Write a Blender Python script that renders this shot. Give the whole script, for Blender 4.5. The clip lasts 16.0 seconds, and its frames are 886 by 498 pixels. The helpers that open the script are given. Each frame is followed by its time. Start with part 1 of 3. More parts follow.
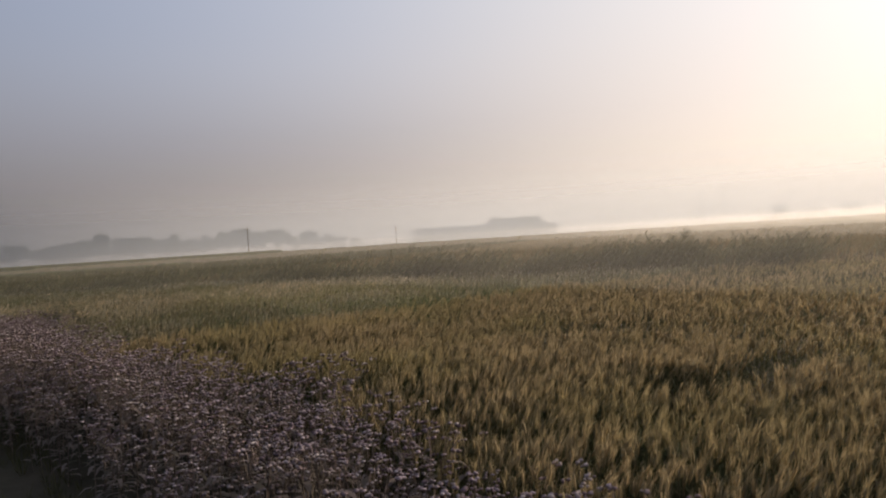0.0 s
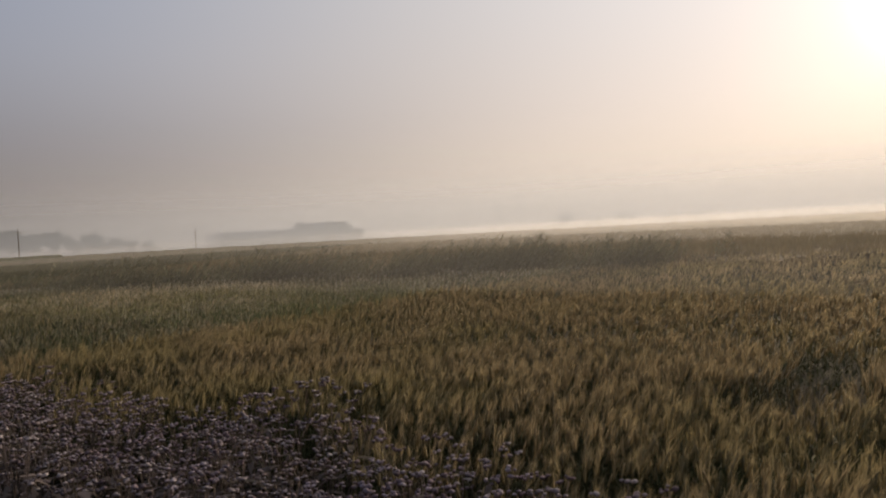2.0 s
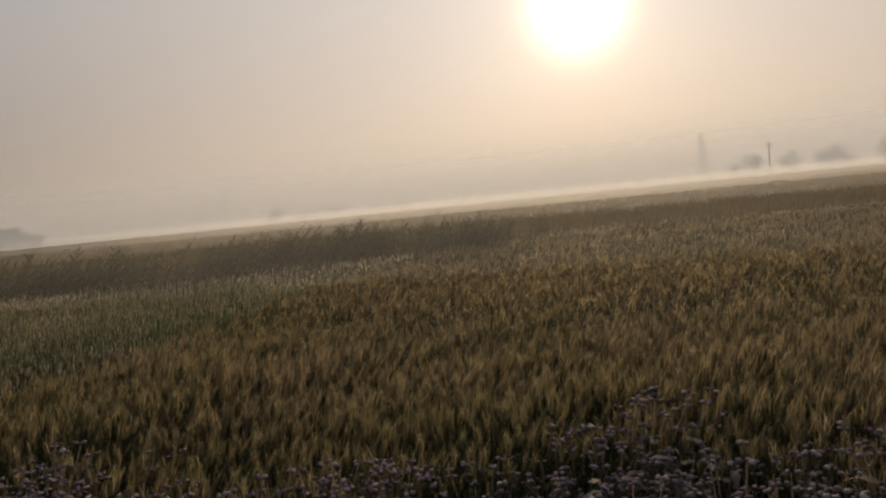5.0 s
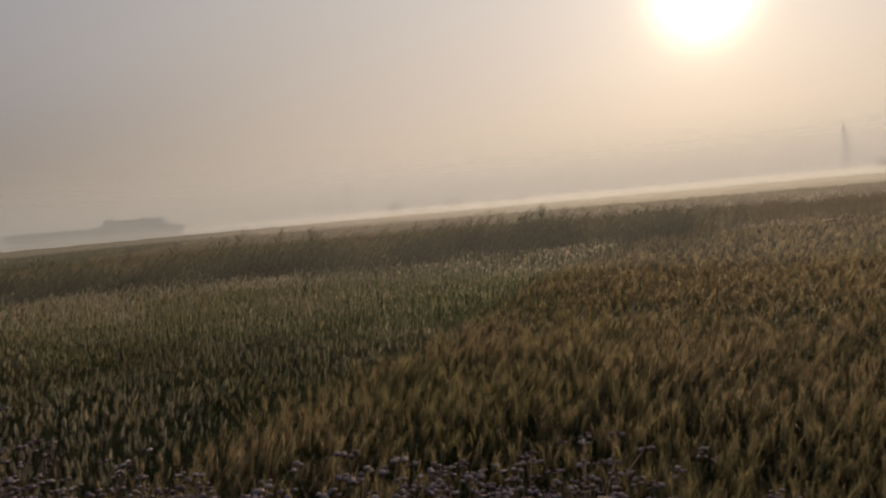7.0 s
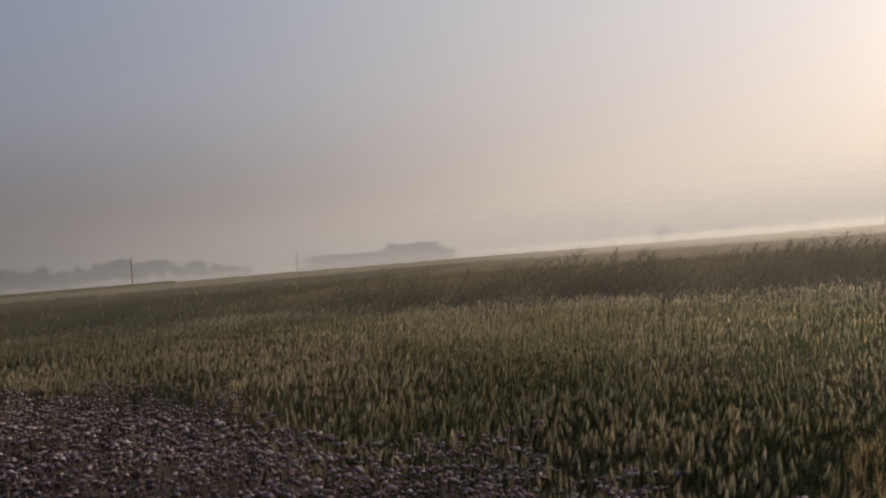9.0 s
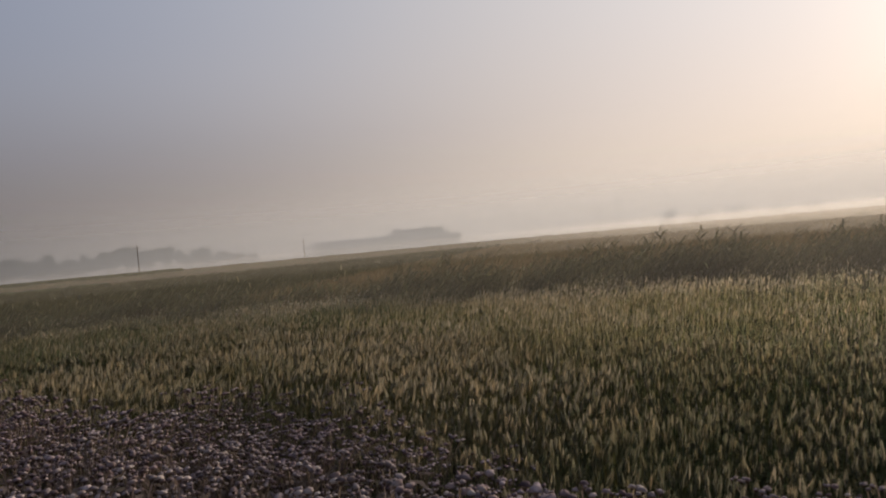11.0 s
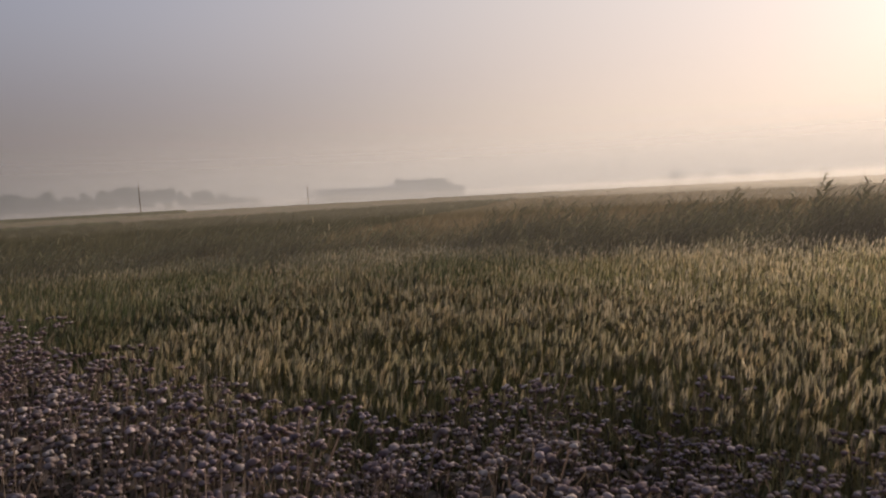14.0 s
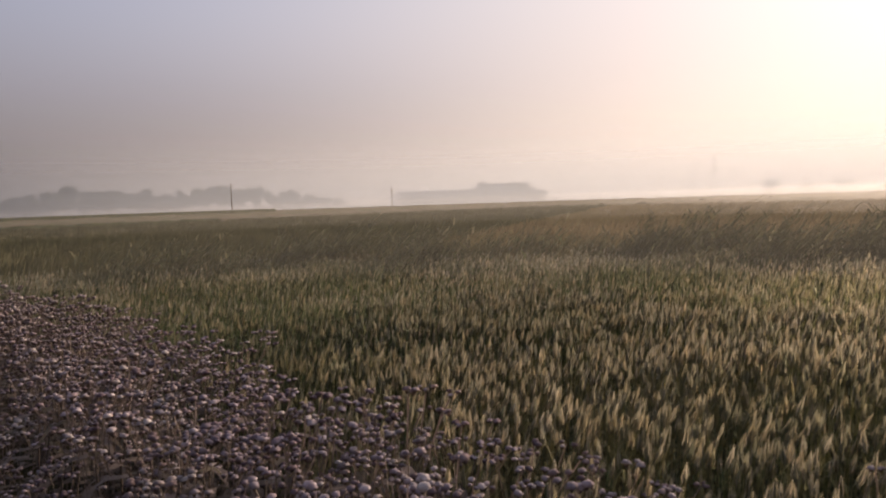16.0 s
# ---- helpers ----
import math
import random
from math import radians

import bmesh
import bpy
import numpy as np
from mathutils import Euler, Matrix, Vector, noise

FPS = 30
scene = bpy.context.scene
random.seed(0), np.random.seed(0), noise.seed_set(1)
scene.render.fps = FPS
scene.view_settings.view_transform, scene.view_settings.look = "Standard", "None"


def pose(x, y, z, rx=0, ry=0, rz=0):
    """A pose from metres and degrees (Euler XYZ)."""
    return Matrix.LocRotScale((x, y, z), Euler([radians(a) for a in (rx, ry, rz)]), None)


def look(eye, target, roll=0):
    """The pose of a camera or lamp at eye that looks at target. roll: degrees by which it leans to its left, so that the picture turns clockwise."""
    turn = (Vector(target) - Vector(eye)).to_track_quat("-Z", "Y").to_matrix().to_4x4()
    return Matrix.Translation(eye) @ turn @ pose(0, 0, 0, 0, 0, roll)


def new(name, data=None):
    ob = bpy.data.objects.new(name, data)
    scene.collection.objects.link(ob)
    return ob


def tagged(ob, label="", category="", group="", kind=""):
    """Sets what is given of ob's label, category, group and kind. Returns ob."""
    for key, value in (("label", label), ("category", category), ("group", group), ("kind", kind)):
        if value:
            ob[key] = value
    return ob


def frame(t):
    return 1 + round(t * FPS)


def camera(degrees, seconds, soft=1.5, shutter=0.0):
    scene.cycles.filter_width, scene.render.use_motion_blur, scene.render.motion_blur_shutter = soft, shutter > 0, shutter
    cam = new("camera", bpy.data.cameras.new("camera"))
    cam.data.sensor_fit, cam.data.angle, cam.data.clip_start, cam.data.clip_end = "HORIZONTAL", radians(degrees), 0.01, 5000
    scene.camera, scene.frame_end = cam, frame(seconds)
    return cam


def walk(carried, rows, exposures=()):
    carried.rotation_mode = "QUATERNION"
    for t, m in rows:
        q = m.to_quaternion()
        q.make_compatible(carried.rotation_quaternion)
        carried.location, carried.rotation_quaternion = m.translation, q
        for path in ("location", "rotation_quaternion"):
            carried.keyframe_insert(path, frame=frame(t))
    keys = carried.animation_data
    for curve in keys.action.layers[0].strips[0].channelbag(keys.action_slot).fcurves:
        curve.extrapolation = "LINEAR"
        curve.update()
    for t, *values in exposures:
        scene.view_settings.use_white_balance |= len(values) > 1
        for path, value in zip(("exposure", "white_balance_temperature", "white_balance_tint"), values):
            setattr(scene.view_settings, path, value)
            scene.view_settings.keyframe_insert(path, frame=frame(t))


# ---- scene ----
cam = camera(63.66, 16.0, soft=2.0, shutter=0.12)
# seconds, x, y, z, yaw, pitch, roll
PATH = (
    (0, 0.117, 0.000, 1.668, -39.22, -0.90, 3.62),
    (0.5, 0.076, 0.468, 1.665, -43.30, -1.24, 3.75),
    (1, 0.048, 0.889, 1.667, -46.99, -1.46, 3.56),
    (1.5, -0.002, 1.298, 1.658, -50.92, -1.25, 3.10),
    (2, -0.016, 1.750, 1.649, -54.92, -1.38, 3.14),
    (2.5, -0.001, 2.233, 1.649, -59.20, -2.10, 3.79),
    (3, -0.018, 2.736, 1.661, -64.02, -2.71, 4.18),
    (5.5, 0.008, 5.353, 1.668, -79.15, -3.64, 5.82),
    (6, 0.088, 5.795, 1.627, -78.01, -3.95, 5.29),
    (6.5, 0.097, 6.216, 1.655, -74.71, -4.38, 5.34),
    (7, 0.063, 6.637, 1.661, -69.25, -3.22, 5.19),
    (7.5, -0.001, 7.055, 1.665, -62.76, -1.95, 4.95),
    (8, -0.055, 7.429, 1.676, -56.17, -0.46, 4.57),
    (8.5, -0.084, 7.833, 1.651, -51.56, 0.51, 4.53),
    (9, -0.138, 8.181, 1.650, -48.46, 0.62, 4.68),
    (9.5, -0.222, 8.542, 1.649, -47.43, -0.31, 5.72),
    (12, 0.123, 10.684, 1.692, -48.97, -1.26, 4.65),
    (12.5, 0.147, 11.127, 1.680, -49.31, -2.32, 4.25),
    (13, 0.104, 11.532, 1.646, -49.50, -3.27, 3.72),
    (13.5, 0.098, 11.933, 1.634, -49.10, -4.31, 3.48),
    (14, 0.075, 12.324, 1.632, -48.26, -4.38, 3.03),
    (14.5, 0.041, 12.685, 1.625, -46.99, -3.95, 2.90),
    (15, 0.031, 13.028, 1.644, -45.25, -3.95, 2.57),
    (15.5, 0.002, 13.377, 1.650, -43.58, -3.88, 2.20),
    (16, -0.037, 13.748, 1.647, -41.93, -3.82, 1.86),
)
EXPOSURE = (
    (0.0, 0.42, 6800, 12),
    (1.5, 0.18, 6800, 12),
    (2.5, -0.26, 7000, 12),
    (3.2, -0.48, 7200, 12),
    (5.5, -0.38, 7400, 12),
    (6.0, -0.44, 7400, 12),
    (6.8, -0.42, 7400, 12),
    (8.0, -0.46, 6900, 12),
    (9.0, -0.18, 6800, 12),
    (9.5, -0.14, 6800, 12),
    (12.0, 0.02, 6900, 14),
    (14.0, 0.08, 7100, 16),
    (15.0, 0.26, 7100, 17),
    (16.0, 0.5, 7100, 19),
)
walk(cam, [(t, pose(x, y, z, 90 + p, r, a)) for t, x, y, z, a, p, r in PATH], EXPOSURE)

# ---------------------------------------------------------------- light
SUN_EL, SUN_AZ = radians(13.9), radians(-90.2)      # azimuth from +y, to the left positive
SUN_DIR = Vector((-math.sin(SUN_AZ) * math.cos(SUN_EL), math.cos(SUN_AZ) * math.cos(SUN_EL), math.sin(SUN_EL)))

sun = new("sun", bpy.data.lights.new("sun", "SUN"))
sun.data.energy, sun.data.angle, sun.data.color = 5.0, radians(7.0), (1.0, 0.80, 0.58)
sun.matrix_world = look((0, 0, 50), Vector((0, 0, 50)) - SUN_DIR)


class Nodes:
    """Short hand for building a node tree."""

    def __init__(self, tree):
        self.t = tree
        tree.nodes.clear()

    def add(self, kind, **kw):
        n = self.t.nodes.new(kind)
        for k, v in kw.items():
            if k == "op":
                n.operation = v
            elif k == "blend":
                n.blend_type = v
            elif k == "dtype":
                n.data_type = v
        return n

    def put(self, socket, value):
        if isinstance(value, bpy.types.NodeSocket):
            self.t.links.new(value, socket)
        else:
            socket.default_value = value

    def math(self, op, a, b=0.0, c=0.0, clamp=False):
        n = self.add("ShaderNodeMath", op=op)
        n.use_clamp = clamp
        for s, v in zip(n.inputs, (a, b, c)):
            self.put(s, v)
        return n.outputs[0]

    def vec(self, op, a, b=(0, 0, 0)):
        n = self.add("ShaderNodeVectorMath", op=op)
        self.put(n.inputs[0], a)
        self.put(n.inputs[1], b)
        return n.outputs["Value"] if op == "DOT_PRODUCT" else n.outputs["Vector"]

    def mix(self, f, a, b, blend="MIX"):
        n = self.add("ShaderNodeMix", dtype="RGBA", blend=blend)
        self.put(n.inputs[0], f)
        self.put(n.inputs[6], a)
        self.put(n.inputs[7], b)
        return n.outputs[2]

    def ramp(self, f, stops):
        n = self.add("ShaderNodeValToRGB")
        e = n.color_ramp.elements
        while len(e) < len(stops):
            e.new(0.5)
        for el, (p, c) in zip(e, stops):
            el.position, el.color = p, (*c, 1)
        self.put(n.inputs[0], f)
        return n.outputs[0]

    def smooth(self, v, lo, hi, a=0.0, b=1.0):
        n = self.add("ShaderNodeMapRange")
        n.interpolation_type = "SMOOTHSTEP"
        for s, x in zip(n.inputs, (v, lo, hi, a, b)):
            self.put(s, x)
        return n.outputs[0]

    def noise(self, vec, scale, detail=3.0, rough=0.55):
        n = self.add("ShaderNodeTexNoise")
        self.put(n.inputs["Vector"], vec)
        self.put(n.inputs["Scale"], scale)
        self.put(n.inputs["Detail"], detail)
        self.put(n.inputs["Roughness"], rough)
        return n.outputs[0]


def make_world():
    w = bpy.data.worlds.new("misty_morning")
    scene.world = w
    w.use_nodes = True
    n = Nodes(w.node_tree)
    d = n.vec("NORMALIZE", n.add("ShaderNodeTexCoord").outputs["Generated"])
    sep = n.add("ShaderNodeSeparateXYZ")
    n.put(sep.inputs[0], d)
    up = sep.outputs[2]
    away = n.math("MULTIPLY", n.math("ARCCOSINE", n.math("MINIMUM", n.vec("DOT_PRODUCT", d, SUN_DIR), 0.99999)), 57.2958)

    def bell(width, height):
        q = n.math("DIVIDE", away, width)
        return n.math("MULTIPLY", n.math("EXPONENT", n.math("MULTIPLY", n.math("MULTIPLY", q, q), -1.0)), height)

    fall = n.math("MULTIPLY", n.math("POWER", n.math("DIVIDE", away, 50.0), 1.25), -1.0)
    wide = n.math("ADD", n.math("MULTIPLY", n.math("EXPONENT", fall), 0.95), 0.125)
    glow = n.math("ADD", bell(8.0, 0.16), bell(2.7, 2.9))
    cool = n.mix(n.smooth(up, 0.0, 0.42), (1.0, 0.88, 0.80, 1), (0.92, 0.95, 1.03, 1))
    cool = n.mix(n.math("MULTIPLY", n.smooth(away, 30.0, 85.0), n.smooth(up, 0.0, 0.3, 0.45, 1.0)), cool, n.mix(1.0, cool, (0.84, 0.98, 1.24, 1), "MULTIPLY"))
    cool = n.mix(n.smooth(away, 60.0, 5.0), cool, n.mix(1.0, cool, (1.0, 0.957, 0.905, 1), "MULTIPLY"))
    low = n.math("MULTIPLY", n.smooth(away, 24.0, 72.0), n.smooth(up, 0.26, 0.0))
    cool = n.mix(low, cool, n.mix(1.0, cool, (0.59, 0.575, 0.61, 1), "MULTIPLY"))
    veil = n.add("ShaderNodeBackground")
    n.put(veil.inputs[0], cool)
    n.put(veil.inputs[1], wide)
    disc = n.add("ShaderNodeBackground")
    n.put(disc.inputs[0], (1.0, 0.90, 0.70, 1))
    n.put(disc.inputs[1], glow)
    sky = n.add("ShaderNodeTexSky")
    sky.sky_type, sky.sun_disc = "NISHITA", False
    sky.sun_elevation, sky.sun_rotation = SUN_EL, radians(90.5)
    sky.air_density, sky.dust_density = 1.0, 1.0
    blue = n.add("ShaderNodeBackground")
    n.put(blue.inputs[0], sky.outputs[0])
    n.put(blue.inputs[1], 0.004)
    one, two = n.add("ShaderNodeAddShader"), n.add("ShaderNodeAddShader")
    n.put(one.inputs[0], veil.outputs[0])
    n.put(one.inputs[1], disc.outputs[0])
    n.put(two.inputs[0], one.outputs[0])
    n.put(two.inputs[1], blue.outputs[0])
    n.put(n.add("ShaderNodeOutputWorld").inputs[0], two.outputs[0])


make_world()


# ---------------------------------------------------------------- materials
def plant_material(name, stops, patch=(1, 1, 1), patch_scale=0.6, mottle=None, through_light=0.35, rough=0.75, fine=60.0, forward=0.0):
    """Plant tissue: a colour for each loose piece, patches over the plot, fine grain, and light through it."""
    m = bpy.data.materials.new(name)
    m.use_nodes = True
    n = Nodes(m.node_tree)
    geo = n.add("ShaderNodeNewGeometry")
    pos = geo.outputs["Position"]
    col = n.ramp(geo.outputs["Random Per Island"], stops)
    col = n.mix(n.smooth(n.noise(pos, patch_scale, 2.0), 0.40, 0.62), col, n.mix(1.0, col, (*patch, 1), "MULTIPLY"))
    if mottle:
        col = n.mix(n.smooth(n.noise(pos, mottle[0], 1.0), 0.47, 0.60), col, n.mix(1.0, col, (*mottle[1], 1), "MULTIPLY"))
    grain = n.noise(pos, fine, 2.0)
    col = n.mix(n.smooth(grain, 0.3, 0.7, 0.0, 0.45), col, n.mix(1.0, col, (0.62, 0.58, 0.55, 1), "MULTIPLY"))
    b = n.add("ShaderNodeBsdfPrincipled")
    n.put(b.inputs["Base Color"], col)
    n.put(b.inputs["Roughness"], rough)
    n.put(b.inputs["Specular IOR Level"], 0.1)
    t = n.add("ShaderNodeBsdfTranslucent")
    n.put(t.inputs[0], col)
    x = n.add("ShaderNodeMixShader")
    n.put(x.inputs[0], through_light)
    n.put(x.inputs[1], b.outputs[0])
    n.put(x.inputs[2], t.outputs[0])
    last = x.outputs[0]
    if forward:
        g = n.add("ShaderNodeBsdfRefraction")
        n.put(g.inputs["Color"], col)
        n.put(g.inputs["Roughness"], 0.8)
        n.put(g.inputs["IOR"], 1.42)
        y = n.add("ShaderNodeMixShader")
        n.put(y.inputs[0], forward)
        n.put(y.inputs[1], last)
        n.put(y.inputs[2], g.outputs[0])
        last = y.outputs[0]
    n.put(n.add("ShaderNodeOutputMaterial").inputs[0], last)
    return m


def plain_material(name, a, b, scale, rough=0.85, metal=0.0, bump=0.3, detail=4.0, second=None):
    """A rough solid surface with two colours mixed by noise at two scales and fine relief."""
    m = bpy.data.materials.new(name)
    m.use_nodes = True
    n = Nodes(m.node_tree)
    pos = n.add("ShaderNodeNewGeometry").outputs["Position"]
    col = n.mix(n.smooth(n.noise(pos, scale, detail), 0.3, 0.7), (*a, 1), (*b, 1))
    if second:
        col = n.mix(n.smooth(n.noise(pos, scale * 0.07, 3.0), 0.42, 0.6), col, (*second, 1))
    p = n.add("ShaderNodeBsdfPrincipled")
    n.put(p.inputs["Base Color"], col)
    n.put(p.inputs["Roughness"], rough)
    n.put(p.inputs["Metallic"], metal)
    n.put(p.inputs["Specular IOR Level"], 0.5 if metal else 0.12)
    bp = n.add("ShaderNodeBump")
    n.put(bp.inputs["Strength"], bump)
    n.put(bp.inputs["Distance"], 0.02)
    n.put(bp.inputs["Height"], n.noise(pos, scale * 5.0, 4.0))
    n.put(p.inputs["Normal"], bp.outputs[0])
    n.put(n.add("ShaderNodeOutputMaterial").inputs[0], p.outputs[0])
    return m


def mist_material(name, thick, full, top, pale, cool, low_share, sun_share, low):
    """Mist put on a sheet: lets most light pass and scatters some of it on; thins out towards its top, denser sunward
    to imitate the sun's glow in haze.
    """
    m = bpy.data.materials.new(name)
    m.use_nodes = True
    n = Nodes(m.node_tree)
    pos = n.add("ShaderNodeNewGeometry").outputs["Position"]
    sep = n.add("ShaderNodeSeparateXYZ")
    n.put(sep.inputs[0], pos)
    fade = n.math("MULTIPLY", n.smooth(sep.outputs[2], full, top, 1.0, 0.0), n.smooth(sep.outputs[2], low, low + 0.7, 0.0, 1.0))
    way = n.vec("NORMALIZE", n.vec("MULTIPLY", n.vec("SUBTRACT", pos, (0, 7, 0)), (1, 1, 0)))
    sunward_glow = n.smooth(n.vec("DOT_PRODUCT", way, (1, 0, 0)), 0.72, 1.0, low_share, sun_share)
    f = n.math("MULTIPLY", n.math("MULTIPLY", fade, sunward_glow), thick, clamp=True)
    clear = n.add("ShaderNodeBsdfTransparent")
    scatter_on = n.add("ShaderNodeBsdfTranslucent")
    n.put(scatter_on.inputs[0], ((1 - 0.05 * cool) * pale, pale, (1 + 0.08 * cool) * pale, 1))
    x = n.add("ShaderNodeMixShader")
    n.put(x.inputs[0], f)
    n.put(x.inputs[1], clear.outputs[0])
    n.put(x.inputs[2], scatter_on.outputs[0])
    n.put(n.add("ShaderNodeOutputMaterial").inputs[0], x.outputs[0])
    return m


M_AWNED = plant_material("ripening_awned_wheat", [(0.0, (0.34, 0.28, 0.172)), (0.5, (0.435, 0.36, 0.225)), (1.0, (0.28, 0.238, 0.147))],
                         patch=(0.86, 0.90, 0.80), through_light=0.45, fine=8.0, forward=0.15)
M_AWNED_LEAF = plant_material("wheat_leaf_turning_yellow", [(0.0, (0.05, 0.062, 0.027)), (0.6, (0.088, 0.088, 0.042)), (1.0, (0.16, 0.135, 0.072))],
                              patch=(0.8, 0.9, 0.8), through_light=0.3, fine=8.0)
M_PALE = plant_material("pale_green_wheat_ears", [(0.0, (0.17, 0.195, 0.14)), (0.5, (0.28, 0.285, 0.228)), (0.85, (0.375, 0.36, 0.295)), (1.0, (0.51, 0.465, 0.39))],
                        patch=(0.72, 0.76, 0.68), mottle=(5.0, (1.08, 0.99, 0.90)), through_light=0.6, fine=8.0, forward=0.48)
M_PALE_CORE = plant_material("green_wheat_spike", [(0.0, (0.17, 0.175, 0.105)), (1.0, (0.28, 0.255, 0.165))], patch=(0.8, 0.9, 0.8), through_light=0.35)
M_PALE_LEAF = plant_material("green_wheat_leaf", [(0.0, (0.11, 0.145, 0.078)), (0.7, (0.175, 0.19, 0.115)), (1.0, (0.28, 0.265, 0.18))],
                             patch=(0.85, 0.95, 0.85), through_light=0.5, fine=8.0, forward=0.25)
# brighter copies of the pale wheat: straw yellowing plus haze light put into colour
M_RIPE_LIT = plant_material("ripening_haze_lit_ears", [(0.0, (0.25, 0.25, 0.18)), (0.5, (0.39, 0.37, 0.295)), (0.85, (0.49, 0.455, 0.37)), (1.0, (0.60, 0.545, 0.455))],
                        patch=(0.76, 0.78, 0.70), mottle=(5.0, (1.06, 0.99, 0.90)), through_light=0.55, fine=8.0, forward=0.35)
M_RIPE_LIT_LEAF = plant_material("straw_yellow_lit_leaf", [(0.0, (0.25, 0.25, 0.138)), (0.7, (0.37, 0.35, 0.215)), (1.0, (0.49, 0.44, 0.295))],
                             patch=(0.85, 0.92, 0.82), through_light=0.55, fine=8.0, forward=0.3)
M_FLOWER = plant_material("lilac_fluffy_florets", [(0.0, (0.21, 0.182, 0.198)), (0.4, (0.345, 0.31, 0.33)), (0.85, (0.47, 0.435, 0.445)), (1.0, (0.64, 0.60, 0.595))],
                          patch=(0.88, 0.84, 0.94), patch_scale=2.5, mottle=(11.0, (0.68, 0.60, 0.60)), through_light=0.25, rough=0.95, fine=260.0, forward=0.2)
M_FLOWER_STEM = plant_material("hairy_reddish_stem", [(0.0, (0.165, 0.13, 0.125)), (0.6, (0.14, 0.12, 0.10)), (1.0, (0.22, 0.175, 0.168))], through_light=0.3)
M_FLOWER_LEAF = plant_material("dull_mauve_brown_weed_leaf", [(0.0, (0.135, 0.122, 0.10)), (0.5, (0.20, 0.172, 0.155)), (1.0, (0.275, 0.23, 0.22))], through_light=0.5)
M_WEED = plant_material("tall_weed_green", [(0.0, (0.125, 0.145, 0.078)), (0.6, (0.20, 0.205, 0.122)), (1.0, (0.30, 0.28, 0.185))], through_light=0.62, fine=6.0, forward=0.32)
M_FAR = plant_material("far_crop_ears", [(0.0, (0.16, 0.132, 0.078)), (1.0, (0.225, 0.18, 0.108))], patch=(0.8, 0.85, 0.8), patch_scale=0.15, through_light=0.3, fine=1.0)
M_FAR_GREEN = plant_material("far_green_crop", [(0.0, (0.06, 0.066, 0.036)), (1.0, (0.10, 0.096, 0.056))], patch=(0.8, 0.85, 0.8), patch_scale=0.15, through_light=0.3, fine=1.0)
M_GRASS = plant_material("verge_grass", [(0.0, (0.05, 0.06, 0.025)), (1.0, (0.11, 0.10, 0.05))], through_light=0.35)
M_CANOPY = plain_material("crop_canopy", (0.085, 0.07, 0.042), (0.135, 0.108, 0.066), 1.6, 0.95, bump=0.8, second=(0.095, 0.088, 0.05))
M_CANOPY_GREEN = plain_material("green_crop_canopy", (0.066, 0.068, 0.038), (0.10, 0.094, 0.055), 1.6, 0.95, bump=0.8, second=(0.12, 0.105, 0.062))
M_CANOPY_DARK = plain_material("dark_bund_growth", (0.035, 0.042, 0.02), (0.07, 0.075, 0.032), 3.0, 0.9, bump=0.8)
# soil colours lowered to carry the shade that plants cast on the ground
M_SOIL = plain_material("shade_dark_soil", (0.042, 0.034, 0.026), (0.07, 0.055, 0.042), 2.2, 0.97, bump=0.5, second=(0.04, 0.042, 0.026))
M_TRACK = plain_material("dusty_track", (0.20, 0.17, 0.14), (0.27, 0.23, 0.19), 3.5, 0.95, bump=0.4, second=(0.16, 0.14, 0.10))
M_BARK = plain_material("tree_bark", (0.07, 0.055, 0.042), (0.12, 0.095, 0.075), 6.0, 0.9, bump=0.6)
M_TREE = plant_material("tree_foliage", [(0.0, (0.035, 0.055, 0.022)), (1.0, (0.075, 0.09, 0.04))], patch_scale=0.2, through_light=0.25, fine=2.0)
M_CONCRETE = plain_material("weathered_concrete", (0.26, 0.25, 0.24), (0.36, 0.35, 0.33), 4.0, 0.9, bump=0.2, second=(0.22, 0.21, 0.2))
M_WOOD = plain_material("weathered_pole_wood", (0.09, 0.078, 0.066), (0.15, 0.125, 0.105), 5.0, 0.9, bump=0.4)
M_PLASTER = plain_material("stained_plaster", (0.30, 0.28, 0.26), (0.40, 0.37, 0.34), 0.8, 0.9, bump=0.2, second=(0.24, 0.22, 0.2))
M_DARK = plain_material("dark_opening", (0.03, 0.03, 0.03), (0.05, 0.05, 0.05), 2.0, 0.6, bump=0.1)
M_STEEL = plain_material("galvanised_steel", (0.30, 0.31, 0.32), (0.42, 0.42, 0.42), 5.0, 0.5, 0.8, bump=0.1)
M_PORCELAIN = plain_material("brown_insulator", (0.10, 0.05, 0.03), (0.15, 0.08, 0.05), 8.0, 0.3, bump=0.05)


# ---------------------------------------------------------------- mesh helpers
rng = np.random.default_rng(7)


def mesh_of(name, verts, tris, material):
    """A mesh from arrays of corners and triangles."""
    me = bpy.data.meshes.new(name)
    v = np.ascontiguousarray(verts, np.float32)
    t = np.ascontiguousarray(tris, np.int32)
    me.vertices.add(len(v))
    me.vertices.foreach_set("co", v.ravel())
    me.loops.add(t.size)
    me.loops.foreach_set("vertex_index", t.ravel())
    me.polygons.add(len(t))
    me.polygons.foreach_set("loop_start", np.arange(0, t.size, 3, dtype=np.int32))
    me.update(calc_edges=True)
    me.materials.append(material)
    return me


def join(*pieces):
    """Several (verts, tris) as one."""
    vs, ts, k = [], [], 0
    for v, t in pieces:
        vs.append(np.asarray(v, float))
        ts.append(np.asarray(t, int) + k)
        k += len(v)
    return np.concatenate(vs), np.concatenate(ts)


